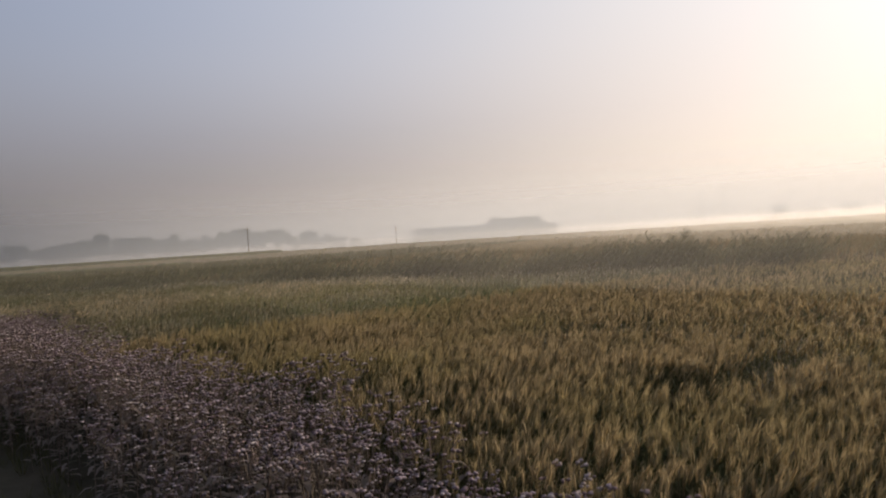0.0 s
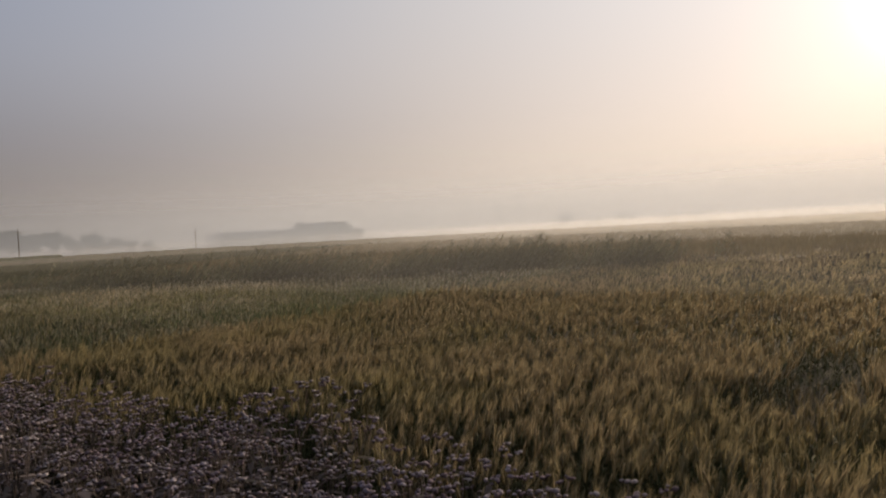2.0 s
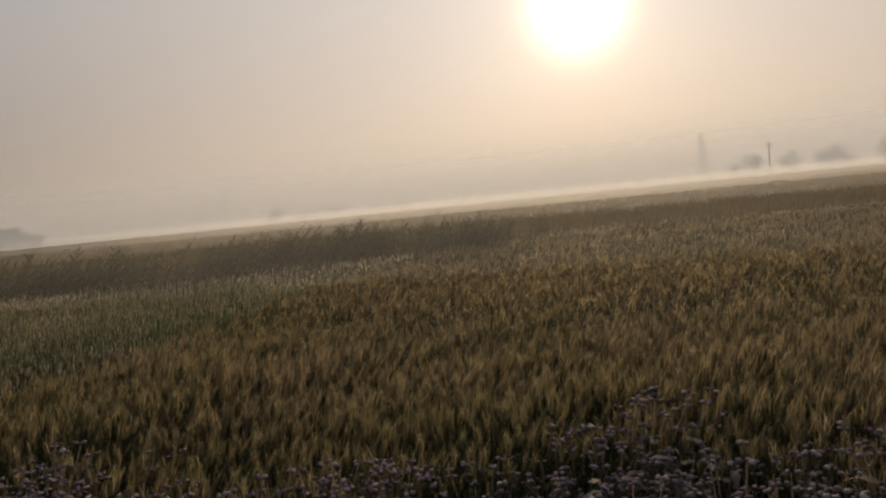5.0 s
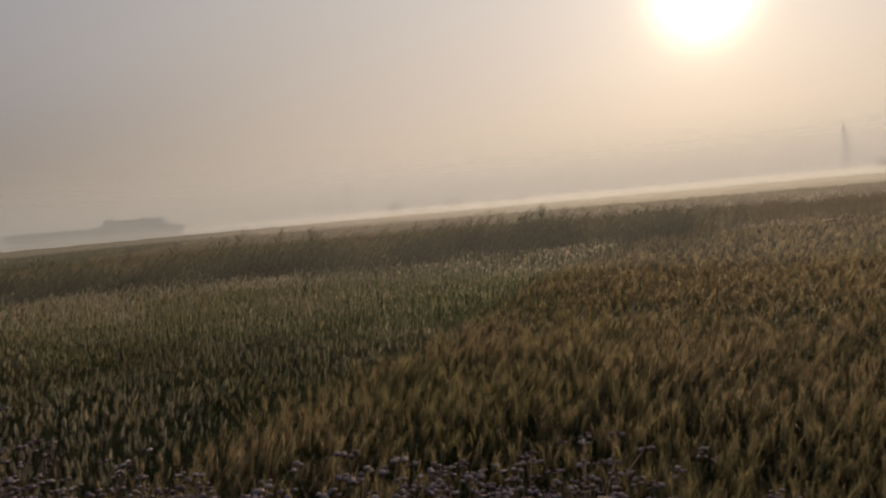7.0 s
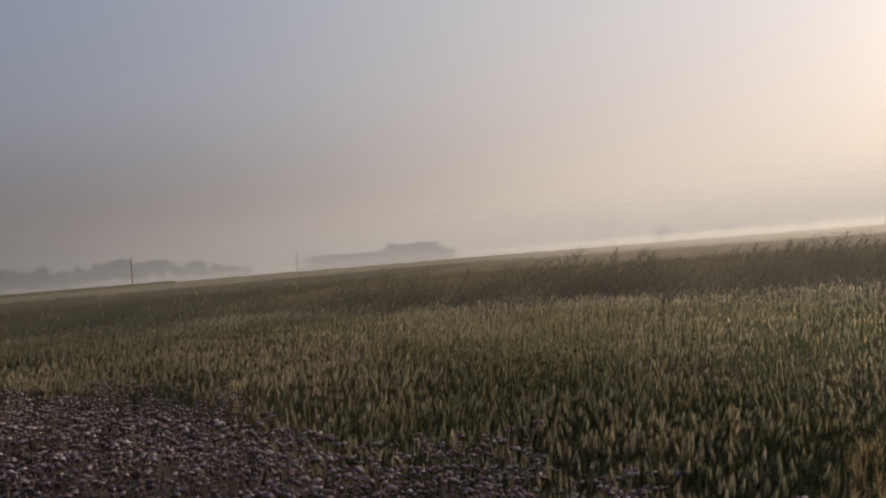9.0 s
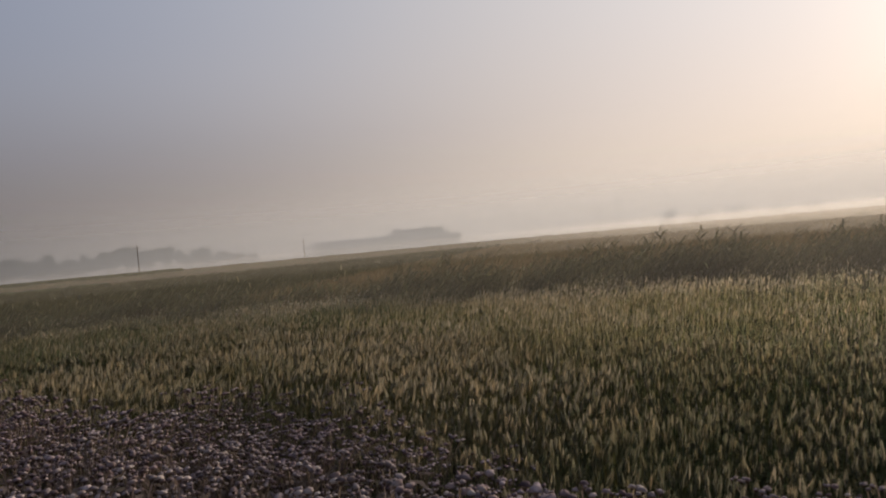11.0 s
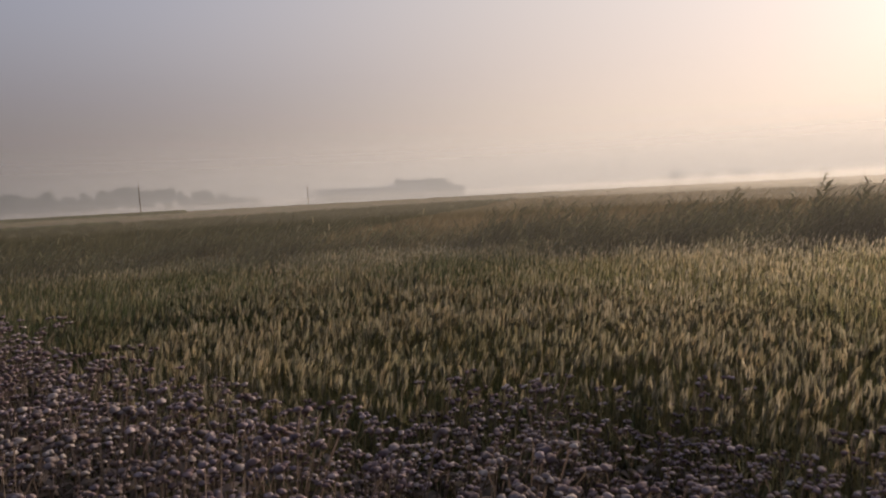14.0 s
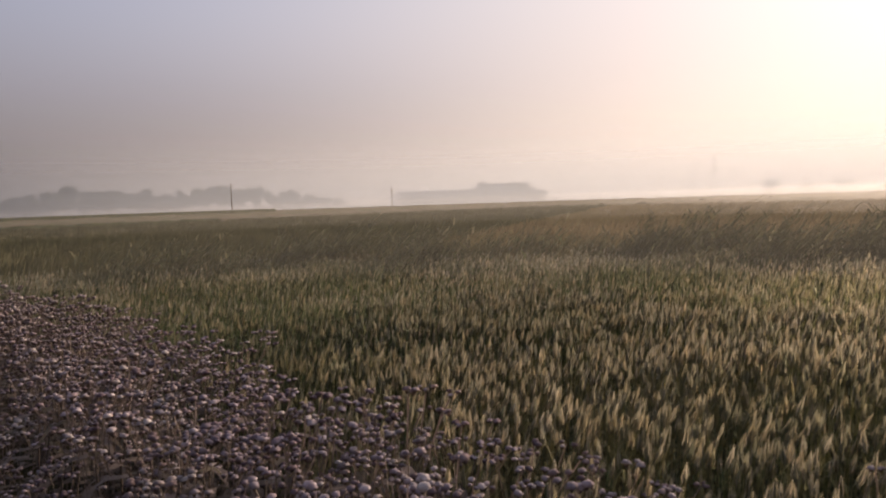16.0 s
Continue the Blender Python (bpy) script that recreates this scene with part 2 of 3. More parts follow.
def spread(piece, place, turn, lean_x, lean_y, size):
    """The piece repeated at each place: turned about its own upright, sized, then leaned over."""
    v, t = piece
    c, s = np.cos(turn), np.sin(turn)
    x = (v[None, :, 0] * c[:, None] - v[None, :, 1] * s[:, None]) * size[:, None]
    y = (v[None, :, 0] * s[:, None] + v[None, :, 1] * c[:, None]) * size[:, None]
    z = v[None, :, 2] * size[:, None]
    bend = z * np.maximum(z, 0) / 0.8
    x = x + lean_x[:, None] * bend + place[:, 0:1]
    y = y + lean_y[:, None] * bend + place[:, 1:2]
    z = z + place[:, 2:3]
    out = np.stack([x, y, z], -1).reshape(-1, 3)
    tri = (t[None] + (np.arange(len(place)) * len(v))[:, None, None]).reshape(-1, 3)
    return out, tri


def spindle(base, top, radius, sides=4, belly=0.4):
    """A closed slim body between two points, thickest at belly."""
    b, e = np.array(base, float), np.array(top, float)
    axis = e - b
    u = np.cross(axis, (0.31, 0.95, 0.05))
    u /= np.linalg.norm(u)
    w = np.cross(axis, u)
    w /= np.linalg.norm(w)
    ring = lambda f, r: [b + axis * f + r * (u * math.cos(a) + w * math.sin(a)) for a in np.arange(sides) * 2 * math.pi / sides]
    v = [b] + ring(belly * 0.55, radius * 0.8) + ring(min(0.9, belly * 1.6), radius * 0.85) + [e]
    t = []
    for i in range(sides):
        j = (i + 1) % sides
        t += [(0, 1 + j, 1 + i), (1 + i, 1 + j, 1 + sides + i), (1 + j, 1 + sides + j, 1 + sides + i), (1 + sides + i, 1 + sides + j, 1 + 2 * sides)]
    return np.array(v), np.array(t)


def rod(points, radii, sides=3):
    """A tapering stem along points."""
    p = np.array(points, float)
    v, t = [], []
    for i, (q, r) in enumerate(zip(p, radii)):
        d = p[min(i + 1, len(p) - 1)] - p[max(i - 1, 0)]
        u = np.cross(d, (0.0, 1.0, 0.03) if abs(d[1]) < 0.9 * np.linalg.norm(d) else (1.0, 0, 0))
        u /= np.linalg.norm(u)
        w = np.cross(d, u)
        w /= np.linalg.norm(w)
        v += [q + r * (u * math.cos(a) + w * math.sin(a)) for a in np.arange(sides) * 2 * math.pi / sides]
    for i in range(len(p) - 1):
        for a in range(sides):
            b = (a + 1) % sides
            k = i * sides
            t += [(k + a, k + b, k + sides + a), (k + b, k + sides + b, k + sides + a)]
    return np.array(v), np.array(t)


def blade(start, out, rise, droop, width, turn, steps=3):
    """A long leaf that rises, arches over and ends in a point."""
    c, s = math.cos(turn), math.sin(turn)
    v, t = [], []
    for i in range(steps + 1):
        f = i / steps
        r, z = out * f, rise * f - droop * f * f
        w = width * (1 - f) ** 0.7 * (0.55 + 0.45 * min(1, 3 * f)) / 2
        mid = np.array(start, float) + (r * c, r * s, z)
        if i < steps:
            v += [mid + (-s * w, c * w, w * 0.5), mid + (s * w, -c * w, w * 0.5)]
        else:
            v.append(mid)
    for i in range(steps - 1):
        k = 2 * i
        t += [(k, k + 1, k + 2), (k + 1, k + 3, k + 2)]
    k = 2 * (steps - 1)
    t.append((k, k + 1, k + 2))
    return np.array(v), np.array(t)


def awn(start, tip, width):
    a, b = np.array(start, float), np.array(tip, float)
    side = np.cross(b - a, (0.4, 0.8, 0.1))
    side *= width / np.linalg.norm(side) / 2
    return np.array([a - side, a + side, b]), np.array([(0, 1, 2)])


def part(name, piece, material, parent=None, label=""):
    """One mesh object, under a thing or a part where one is given."""
    ob = new(name, piece if isinstance(piece, bpy.types.Mesh) else mesh_of(name, *piece, material))
    ob.parent = parent
    if label:
        tagged(ob, label)
    return ob


def stuff(name, pieces, label, category):
    """What nobody could count: one mesh with a material for each of its pieces."""
    vs, ts, idx, k = [], [], [], 0
    for i, (v, t, _) in enumerate(pieces):
        vs.append(v)
        ts.append(t + k)
        idx.append(np.full(len(t), i, np.int32))
        k += len(v)
    me = mesh_of(name, np.concatenate(vs), np.concatenate(ts), pieces[0][2])
    for p in pieces[1:]:
        me.materials.append(p[2])
    me.polygons.foreach_set("material_index", np.concatenate(idx))
    return tagged(new(name, me), label, category, kind="stuff")


# ---------------------------------------------------------------- ground
def grid_sheet(x0, x1, y0, y1, step, height, rough, seed_no):
    """An uneven sheet over a rectangle."""
    r = np.random.default_rng(seed_no)
    nx, ny = max(2, int((x1 - x0) / step) + 1), max(2, int((y1 - y0) / step) + 1)
    gx, gy = np.meshgrid(np.linspace(x0, x1, nx), np.linspace(y0, y1, ny), indexing="ij")
    gz = height + rough * (r.random(gx.shape) - 0.5)
    v = np.stack([gx, gy, gz], -1).reshape(-1, 3)
    i, j = np.meshgrid(np.arange(nx - 1), np.arange(ny - 1), indexing="ij")
    a = (i * ny + j).ravel()
    return v, np.concatenate([np.stack([a, a + ny, a + ny + 1], -1), np.stack([a, a + ny + 1, a + 1], -1)])


def ground_sheet():
    near = np.concatenate([-np.geomspace(2500, 3, 26), np.linspace(-2, 20, 45), np.geomspace(22, 2500, 26)])
    gx, gy = np.meshgrid(near, near + 4, indexing="ij")
    gz = 0.05 * np.sin(gx * 1.3 + 0.4 * gy) * np.exp(-(gx / 30) ** 2) * np.clip((gx - 0.9) / 2, 0, 1)
    n = len(near)
    v = np.stack([gx, gy, gz], -1).reshape(-1, 3)
    i, j = np.meshgrid(np.arange(n - 1), np.arange(n - 1), indexing="ij")
    a = (i * n + j).ravel()
    t = np.concatenate([np.stack([a, a + n, a + n + 1], -1), np.stack([a, a + n + 1, a + 1], -1)])
    tagged(new("ground", mesh_of("ground", v, t, M_SOIL)), "flat brown soil under the crops, darkened for their shade", "ground", kind="structure")
    v, t = grid_sheet(-2.5, 0.35, -60, 160, 0.28, 0.03, 0.022, 3)
    rim = np.minimum(v[:, 0] + 2.5, 0.35 - v[:, 0])
    # it widens in the bay of the flower strip
    v[:, 0] += 0.62 * np.exp(-((v[:, 1] - 6.3) / 0.9) ** 2) * np.clip((v[:, 0] + 0.6) / 0.95, 0, 1)
    v[:, 0] += np.where(rim < 0.1, 0.14 * np.sin(v[:, 1] * 1.9) + 0.08 * np.sin(v[:, 1] * 5.3), 0)
    v[:, 2] -= np.where(rim < 0.1, 0.045, 0)
    tagged(new("road", mesh_of("road", v, t, M_TRACK)), "dusty unpaved farm track beside the flower strip", "road", kind="structure")


ground_sheet()


# ---------------------------------------------------------------- wheat
WIND = np.array((0.74, -0.67))


def ear_piece(awned, fine):
    """The bristly part of one ear."""
    r = np.random.default_rng(5 + 2 * awned + fine)
    bits = []
    if awned:
        z0, z1 = 0.725, 0.805
        bits.append(spindle((0, 0, z0), (0.004, 0, z1), 0.0085 if fine else 0.0115, 3))
        count = 14 if fine else 7
        for i in range(count):
            a, f = 2.4 * i + 0.3 * r.normal(), i / count
            st = np.array((0.006 * math.cos(a), 0.006 * math.sin(a), z0 + (z1 - z0) * f))
            length, out = r.uniform(0.045, 0.075), r.uniform(0.10, 0.45)
            bits.append(awn(st, st + length * np.array((out * math.cos(a), out * math.sin(a), 1.0)), 0.0021 if fine else 0.0042))
    else:
        # spikelet rows that spread below and close to a point above
        count = 6 if fine else 3
        for i in range(count):
            a = 2 * math.pi * i / count + 0.25 * r.normal()
            low, high = 0.760 + 0.02 * r.random(), 0.836 + 0.018 * r.random()
            w = 0.0090 + 0.004 * r.random()
            c, d = math.cos(a), math.sin(a)
            mid = np.array((w * c, w * d, 0.62 * low + 0.38 * high))
            side = np.array((-d, c, 0)) * (0.0040 if fine else 0.0056)
            bits.append((np.array([(0.35 * w * c, 0.35 * w * d, low), mid - side, mid + side, (0.3 * w * c, 0.3 * w * d, high)]), np.array([(0, 1, 2), (1, 3, 2)])))
    return join(*bits)


def core_piece():
    """The dense green heart of the paler ear."""
    return spindle((0, 0, 0.755), (0, 0, 0.822), 0.0055, 3)


def stalk_piece(fine):
    if fine:
        return rod([(0, 0, 0), (0, 0, 0.77)], (0.0024, 0.0014), 3)
    return awn((0, 0, 0.77), (0, 0, 0.36), 0.005)


def leaf_blades(fine, kind, upright=False):
    r = np.random.default_rng(40 + kind)
    if fine:
        out, rise, droop = (0.6, 0.15, 0.08) if upright else (1.0, 0.17, 0.22)
        return [blade((0, 0, z), o * out, rise + 0.05 * r.random(), droop + 0.1 * r.random(), 0.015, a, 2)
                for z, o, a in ((0.26, 0.12, 0.4 + kind), (0.40, 0.13, 2.6 + kind), (0.48, 0.10, 4.6 + kind), (0.56, 0.09, 1.6 + kind))]
    return [blade((0, 0, 0.42), 0.15, 0.22, 0.2, 0.032, 1.0 + kind + 2.6 * r.random(), 2)]


def leaf_piece(fine, kind, upright):
    return join(*leaf_blades(fine, kind, upright))


def jittered(x0, x1, y0, y1, per_m2):
    """Evenly scattered places in a rectangle."""
    s = 1 / math.sqrt(per_m2)
    gx, gy = np.meshgrid(np.arange(x0, x1, s), np.arange(y0, y1, s), indexing="ij")
    p = np.stack([gx.ravel(), gy.ravel()], -1)
    return p + rng.uniform(-0.5, 0.5, p.shape) * s * 1.15


def wave(p, scale, k):
    """Smooth uneven values about 0 over the plan."""
    x, y = p[:, 0] * scale, p[:, 1] * scale
    return (np.sin(x * 1.7 + 1.3 * k + 1.1 * np.sin(y * 1.3 + k)) + np.sin(y * 2.1 + 2.7 * k + 0.9 * np.sin(x * 1.9)) + np.sin(1.2 * (x + y) + k * 4.1)) / 3


def plot_line(x):
    """Where the awned wheat ends and the paler wheat begins."""
    return np.interp(x, (2.0, 3.4, 4.7, 9.0, 12.0, 20.0), (9.05, 9.0, 8.85, 8.9, 8.5, 7.4))


BACK_Y = (-3, 2.27, 2.46, 3.0, 3.48, 3.77, 4.12, 4.45, 4.75, 5.03, 5.28, 5.54, 5.79, 6.24, 6.54, 6.67, 6.93, 7.19, 7.44, 7.66, 7.94, 8.5, 9.0, 9.3, 9.59, 10.06, 10.47, 10.64,
          11.17, 11.68, 11.98, 12.32, 12.6, 13.0, 13.58, 13.99, 14.2, 14.4, 14.6, 14.85, 15.1, 15.77, 16.2, 16.5, 16.67, 17.1, 18.3, 19.5, 20.4, 21.5, 40)
BACK_X = (2.2, 2.1, 2.03, 2.32, 2.34, 2.15, 2.43, 2.7, 2.79, 2.82, 2.7, 2.45, 2.43, 2.2, 2.34, 2.19, 2.47, 2.58, 2.56, 2.4, 2.15, 1.85, 1.95, 2.15, 2.07, 2.34, 2.46, 2.03,
          1.82, 2.3, 2.4, 2.35, 2.5, 2.58, 2.85, 2.72, 2.35, 2.2, 1.7, 1.62, 1.4, 1.65, 1.38, 1.4, 1.7, 1.45, 1.68, 1.65, 1.55, 1.15, 1.0)


def strip_back(y):
    """The far edge of the flower strip, which comes and goes."""
    return np.interp(y, BACK_Y, BACK_X)


def strip_front(y):
    """Its edge towards the track."""
    return np.interp(y, (-3, 3.4, 4.2, 5.2, 6.2, 6.9, 7.5, 8.2, 12), (1.2, 1.16, 1.12, 1.18, 1.22, 1.15, 0.92, 0.78, 0.44))


def trodden(p):
    """1 where the crop was trodden down."""
    return (np.abs(p[:, 1] - 2.52 + 0.10 * np.sin(p[:, 0] * 3)) < 0.27 + 0.07 * np.sin(5 * p[:, 0])) & (p[:, 0] > 3.8) & (p[:, 0] < 5.4)


def grow(p, awned, fine):
    """Pieces of wheat at the places."""
    n = len(p)
    turn, size = rng.uniform(0, 2 * math.pi, n), 1.0 + 0.055 * rng.normal(size=n) + 0.05 * wave(p, 1.1, 1) + 0.05 * wave(p, 3.3, 2)
    size = np.clip(size, 0.8, 1.2) * (0.84 if awned else np.interp(p[:, 1], (10.0, 12.5, 14.5), (0.82, 0.86, 0.94)))
    size = np.where(trodden(p), 0.46 + 0.2 * rng.random(n), size)
    edge = p[:, 0] - strip_back(p[:, 1])
    size *= np.where(edge < 0.4, 0.86 + 0.14 * rng.random(n), 1.0)
    lean = (0.08 if awned else 0.04) + (0.11 if awned else 0.06) * np.abs(rng.normal(size=n))
    dirs = rng.normal(size=(n, 2)) * (0.10 if awned else 0.06)
    sway = 0.06 if awned else 0.045
    dirs += sway * np.column_stack([wave(p, 3.1, 6), wave(p, 3.1, 8)])
    lx, ly = lean * WIND[0] + dirs[:, 0], lean * WIND[1] + dirs[:, 1]
    place = np.column_stack([p, np.zeros(n)])
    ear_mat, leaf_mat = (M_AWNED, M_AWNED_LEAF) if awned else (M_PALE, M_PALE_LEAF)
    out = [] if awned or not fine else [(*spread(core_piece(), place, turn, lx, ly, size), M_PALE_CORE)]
    # brighter, yellower copies mimic haze light on the paler plot's ripening middle stretch
    ripe_lit = rng.random(n) < (0.0 if awned else np.interp(p[:, 1], (10.6, 12.8, 16.0, 18.0), (0.05, 0.85, 0.8, 0.05)))
    for ears, mat, sel in ((ear_mat, leaf_mat, ~ripe_lit), (M_RIPE_LIT, M_RIPE_LIT_LEAF, ripe_lit)):
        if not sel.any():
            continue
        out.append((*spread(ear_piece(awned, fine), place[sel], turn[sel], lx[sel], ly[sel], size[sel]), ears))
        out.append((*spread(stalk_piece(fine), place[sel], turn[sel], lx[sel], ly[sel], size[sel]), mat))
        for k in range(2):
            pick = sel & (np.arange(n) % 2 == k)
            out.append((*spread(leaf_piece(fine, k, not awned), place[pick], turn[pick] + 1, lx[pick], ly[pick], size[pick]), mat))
    return out


def near_zone(p):
    return (p[:, 0] < 5.4) & (p[:, 1] > 0.6) & (p[:, 1] < 18.5)


def bund_front(y):
    """Where the plots end, at the slanting bank with its tall weeds."""
    return np.interp(y, (-20, 6, 10, 12, 14, 16, 18, 20, 22, 24.5), (19.5, 17.3, 15.4, 14.3, 13.1, 11.9, 10.6, 9.1, 7.2, 4.4)) + 0.25 * np.sin(2.3 * np.asarray(y))


def wheat():
    fine_p = np.concatenate([jittered(1.2, 5.4, 0.6, 9.0, 470), jittered(1.2, 5.4, 9.0, 18.5, 370)])
    rest_p = jittered(1.0, 10.0, -3, 25.0, 230)
    rest_p = np.concatenate([rest_p[~near_zone(rest_p)], jittered(10.0, 20.6, -6, 20.0, 85)])
    rest_p = rest_p[(rest_p[:, 1] > np.minimum(-0.5, 4.0 - 0.45 * rest_p[:, 0])) | (rng.random(len(rest_p)) < 0.3)]
    for awned in (True, False):
        pieces = []
        for p, fine in ((fine_p, True), (rest_p, False)):
            gap = plot_line(p[:, 0]) - p[:, 1]
            keep = (gap > 0.05) if awned else (gap < -0.05)
            keep &= p[:, 0] > strip_back(p[:, 1]) - 0.12 + 0.2 * rng.random(len(p))
            keep &= p[:, 0] < bund_front(p[:, 1]) + 1.5
            keep &= ~trodden(p) | (rng.random(len(p)) < 0.7)
            keep &= wave(p, 2.2, 5) + 0.35 * rng.normal(size=len(p)) > -0.95
            keep &= ~np.full(len(p), awned) | (rng.random(len(p)) < 0.95)
            pieces += grow(p[keep], awned, fine)
        if awned:
            stuff("wheat_field", pieces, "ripening golden awned wheat standing in a dense plot", "wheat")
        else:
            stuff("wheat_field", pieces, "pale green upright wheat ears in a dense plot", "wheat")


wheat()


def single_wheat():
    """Plants at the open edges of the plots, each a thing of its own."""
    q = jittered(2.0, 3.1, 1.2, 17.5, 60)
    back = strip_back(q[:, 1])
    q = q[(q[:, 0] > back) & (q[:, 0] < back + 0.35)][:230]
    stalk = mesh_of("stalk", *stalk_piece(True), M_AWNED_LEAF), mesh_of("stalk", *stalk_piece(True), M_PALE_LEAF)
    ear = mesh_of("ear", *ear_piece(True, True), M_AWNED), mesh_of("ear", *join(core_piece(), ear_piece(False, True)), M_PALE)
    leaf = [[mesh_of("leaf", *b, m) for b in leaf_blades(True, k, k == 1)] for k, m in enumerate((M_AWNED_LEAF, M_PALE_LEAF))]
    for i, (x, y) in enumerate(q):
        k = int(y > plot_line(x))
        ob = tagged(new("wheat_plant", stalk[k]), ("ripening golden wheat plant with a long-bristled ear", "pale green wheat plant with an upright ear")[k], "wheat plant", group="wheat plants at the edge")
        part("ear", ear[k], None, ob)
        for me in leaf[k]:
            part("leaf", me, None, ob)
        ob.matrix_basis = pose(x, y, 0, 4 * math.sin(3 * i), 4 + 5 * math.sin(5 * i), 57.0 * i) @ Matrix.Scale((0.84, 0.88)[k] + 0.07 * math.sin(11 * i), 4)


single_wheat()


# ---------------------------------------------------------------- far crops
def green_line(x):
    """Where the straw-coloured far plot gives way to a green one."""
    return 22.5 + 0.6 * np.maximum(0, x - 5)


def far_crops():
    v, t = grid_sheet(1.4, 70, -40, 66.5, 0.55, 0.64, 0.16, 21)
    mid = v[t].mean(axis=1)
    beyond = (mid[:, 0] > bund_front(mid[:, 1]) + 0.1) | (mid[:, 1] > 24.6)
    green = mid[:, 1] > green_line(mid[:, 0])
    tagged(new("far_field", mesh_of("far_field", v, t[beyond & ~green], M_CANOPY)), "far plot of straw-coloured ripening crop", "crop field", kind="stuff")
    tagged(new("far_field", mesh_of("far_field", v, t[beyond & green], M_CANOPY_GREEN)), "far plot of dark green crop beyond the bank", "crop field", kind="stuff")
    for i, (x0, x1, y0, y1, h) in enumerate(((70, 420, -260, 70, 0.68), (1.4, 420, 70, 420, 0.70))):
        v, t = grid_sheet(x0, x1, y0, y1, 2.2, h - 0.2, 0.62, 22 + i)
        tagged(new("far_field", mesh_of("far_field", v, t, M_CANOPY)), "distant plot of pale crop under the mist", "crop field", kind="stuff")
    for i, (x0, x1, y0, y1, h) in enumerate(((1.4, 24, 66, 70, 0.84), (1.4, 76, 152, 158, 1.2))):
        v, t = grid_sheet(x0, x1, y0, y1, 0.5, h, 0.2, 31 + i)
        # the sides slope down into the crop
        v[:, 2] -= np.where((v[:, 1] < y0 + 0.3) | (v[:, 1] > y1 - 0.3), h - 0.5, 0.0)
        tagged(new("far_bund", mesh_of("far_bund", v, t, M_CANOPY_DARK)), "low dark overgrown bank between two far fields", "field bank", kind="stuff")


far_crops()


def far_ears():
    """Clumps of ears that roughen the far crop."""
    bits = [awn((0.1 * math.cos(a), 0.1 * math.sin(a), 0.5), (0.16 * math.cos(a) + 0.03, 0.16 * math.sin(a) - 0.03, 0.84 + 0.05 * math.sin(3 * a)), 0.05) for a in np.arange(7) * 0.9]
    tuft = join(*bits)
    p = np.concatenate([jittered(2.0, 28, -8, 42, 18), jittered(28, 60, -20, 66, 5), jittered(2.0, 28, 42, 66, 6)])
    p = p[(p[:, 0] > bund_front(p[:, 1]) + 0.3) | (p[:, 1] > 24.8)]
    n = len(p)
    green = p[:, 1] > green_line(p[:, 0])
    for sel, mat, label in ((~green, M_FAR, "straw-coloured crop ears of the field beyond the bank"), (green, M_FAR_GREEN, "green crop of the plot beyond the bank")):
        n = int(sel.sum())
        g = spread(tuft, np.column_stack([p[sel], np.zeros(n)]), rng.uniform(0, 6.3, n), np.full(n, 0.1), np.full(n, -0.1), rng.uniform(0.88, 1.1, n))
        stuff("far_crop", [(*g, mat)], label, "crop")


far_ears()


# ---------------------------------------------------------------- flower strip
def flower_head(fine, k):
    """A small domed, fluffy cap of florets."""
    r = np.random.default_rng(70 + k)
    if not fine:
        return spindle((0, 0, -0.003), (0, 0, 0.0085), 0.0125, 4, 0.6)
    sides, v, t = 5, [(0, 0, 0.0066)], []
    for rad, z in ((0.0088, 0.0050), (0.0118, -0.0005)):
        for i in range(sides):
            a = 2 * math.pi * i / sides
            q = rad * (0.66 + 0.62 * r.random())
            v.append((q * math.cos(a), q * math.sin(a), z + 0.0019 * r.normal()))
    v.append((0, 0, -0.003))
    for i in range(sides):
        j = (i + 1) % sides
        t += [(0, 1 + i, 1 + j), (1 + i, 6 + i, 6 + j), (1 + i, 6 + j, 1 + j), (6 + j, 6 + i, 11)]
    return np.array(v), np.array(t)


def flower_cup():
    """The green-brown cup under the florets."""
    v = np.array([(0.007, 0, -0.003), (0, 0.007, -0.003), (-0.007, 0, -0.003), (0, -0.007, -0.003), (0, 0, -0.013)])
    return v, np.array([(1, 0, 4), (2, 1, 4), (3, 2, 4), (0, 3, 4)])


BRANCHES = 10


def weed_plan(k):
    """Where the branches of one plant end."""
    r = np.random.default_rng(90 + k)
    ends = []
    for i in range(BRANCHES):
        a, d = 2.4 * i + r.normal() * 0.4, 0.02 + 0.13 * math.sqrt(i / BRANCHES)
        ends.append((d * math.cos(a), d * math.sin(a), 0.775 - 0.22 * r.random() ** 1.4 - 0.3 * d))
    return ends


def cluster(k, i):
    """The heads at the end of one branch, close together in a flat group: places and sizes."""
    r = np.random.default_rng(500 + 20 * k + i)
    x, y, z = weed_plan(k)[i]
    heads = []
    for j in range(3):
        a = 2.1 * j + r.normal() * 0.5 + i
        d = 0.010 + 0.011 * r.random()
        heads.append((x + d * math.cos(a), y + d * math.sin(a), z + 0.012 * (r.random() - 0.6), 0.66 + 0.44 * r.random()))
    return heads


def weed_stem():
    return rod([(0, 0, 0), (0.01, 0, 0.30), (0, 0.01, 0.58)], (0.0045, 0.004, 0.003), 3)


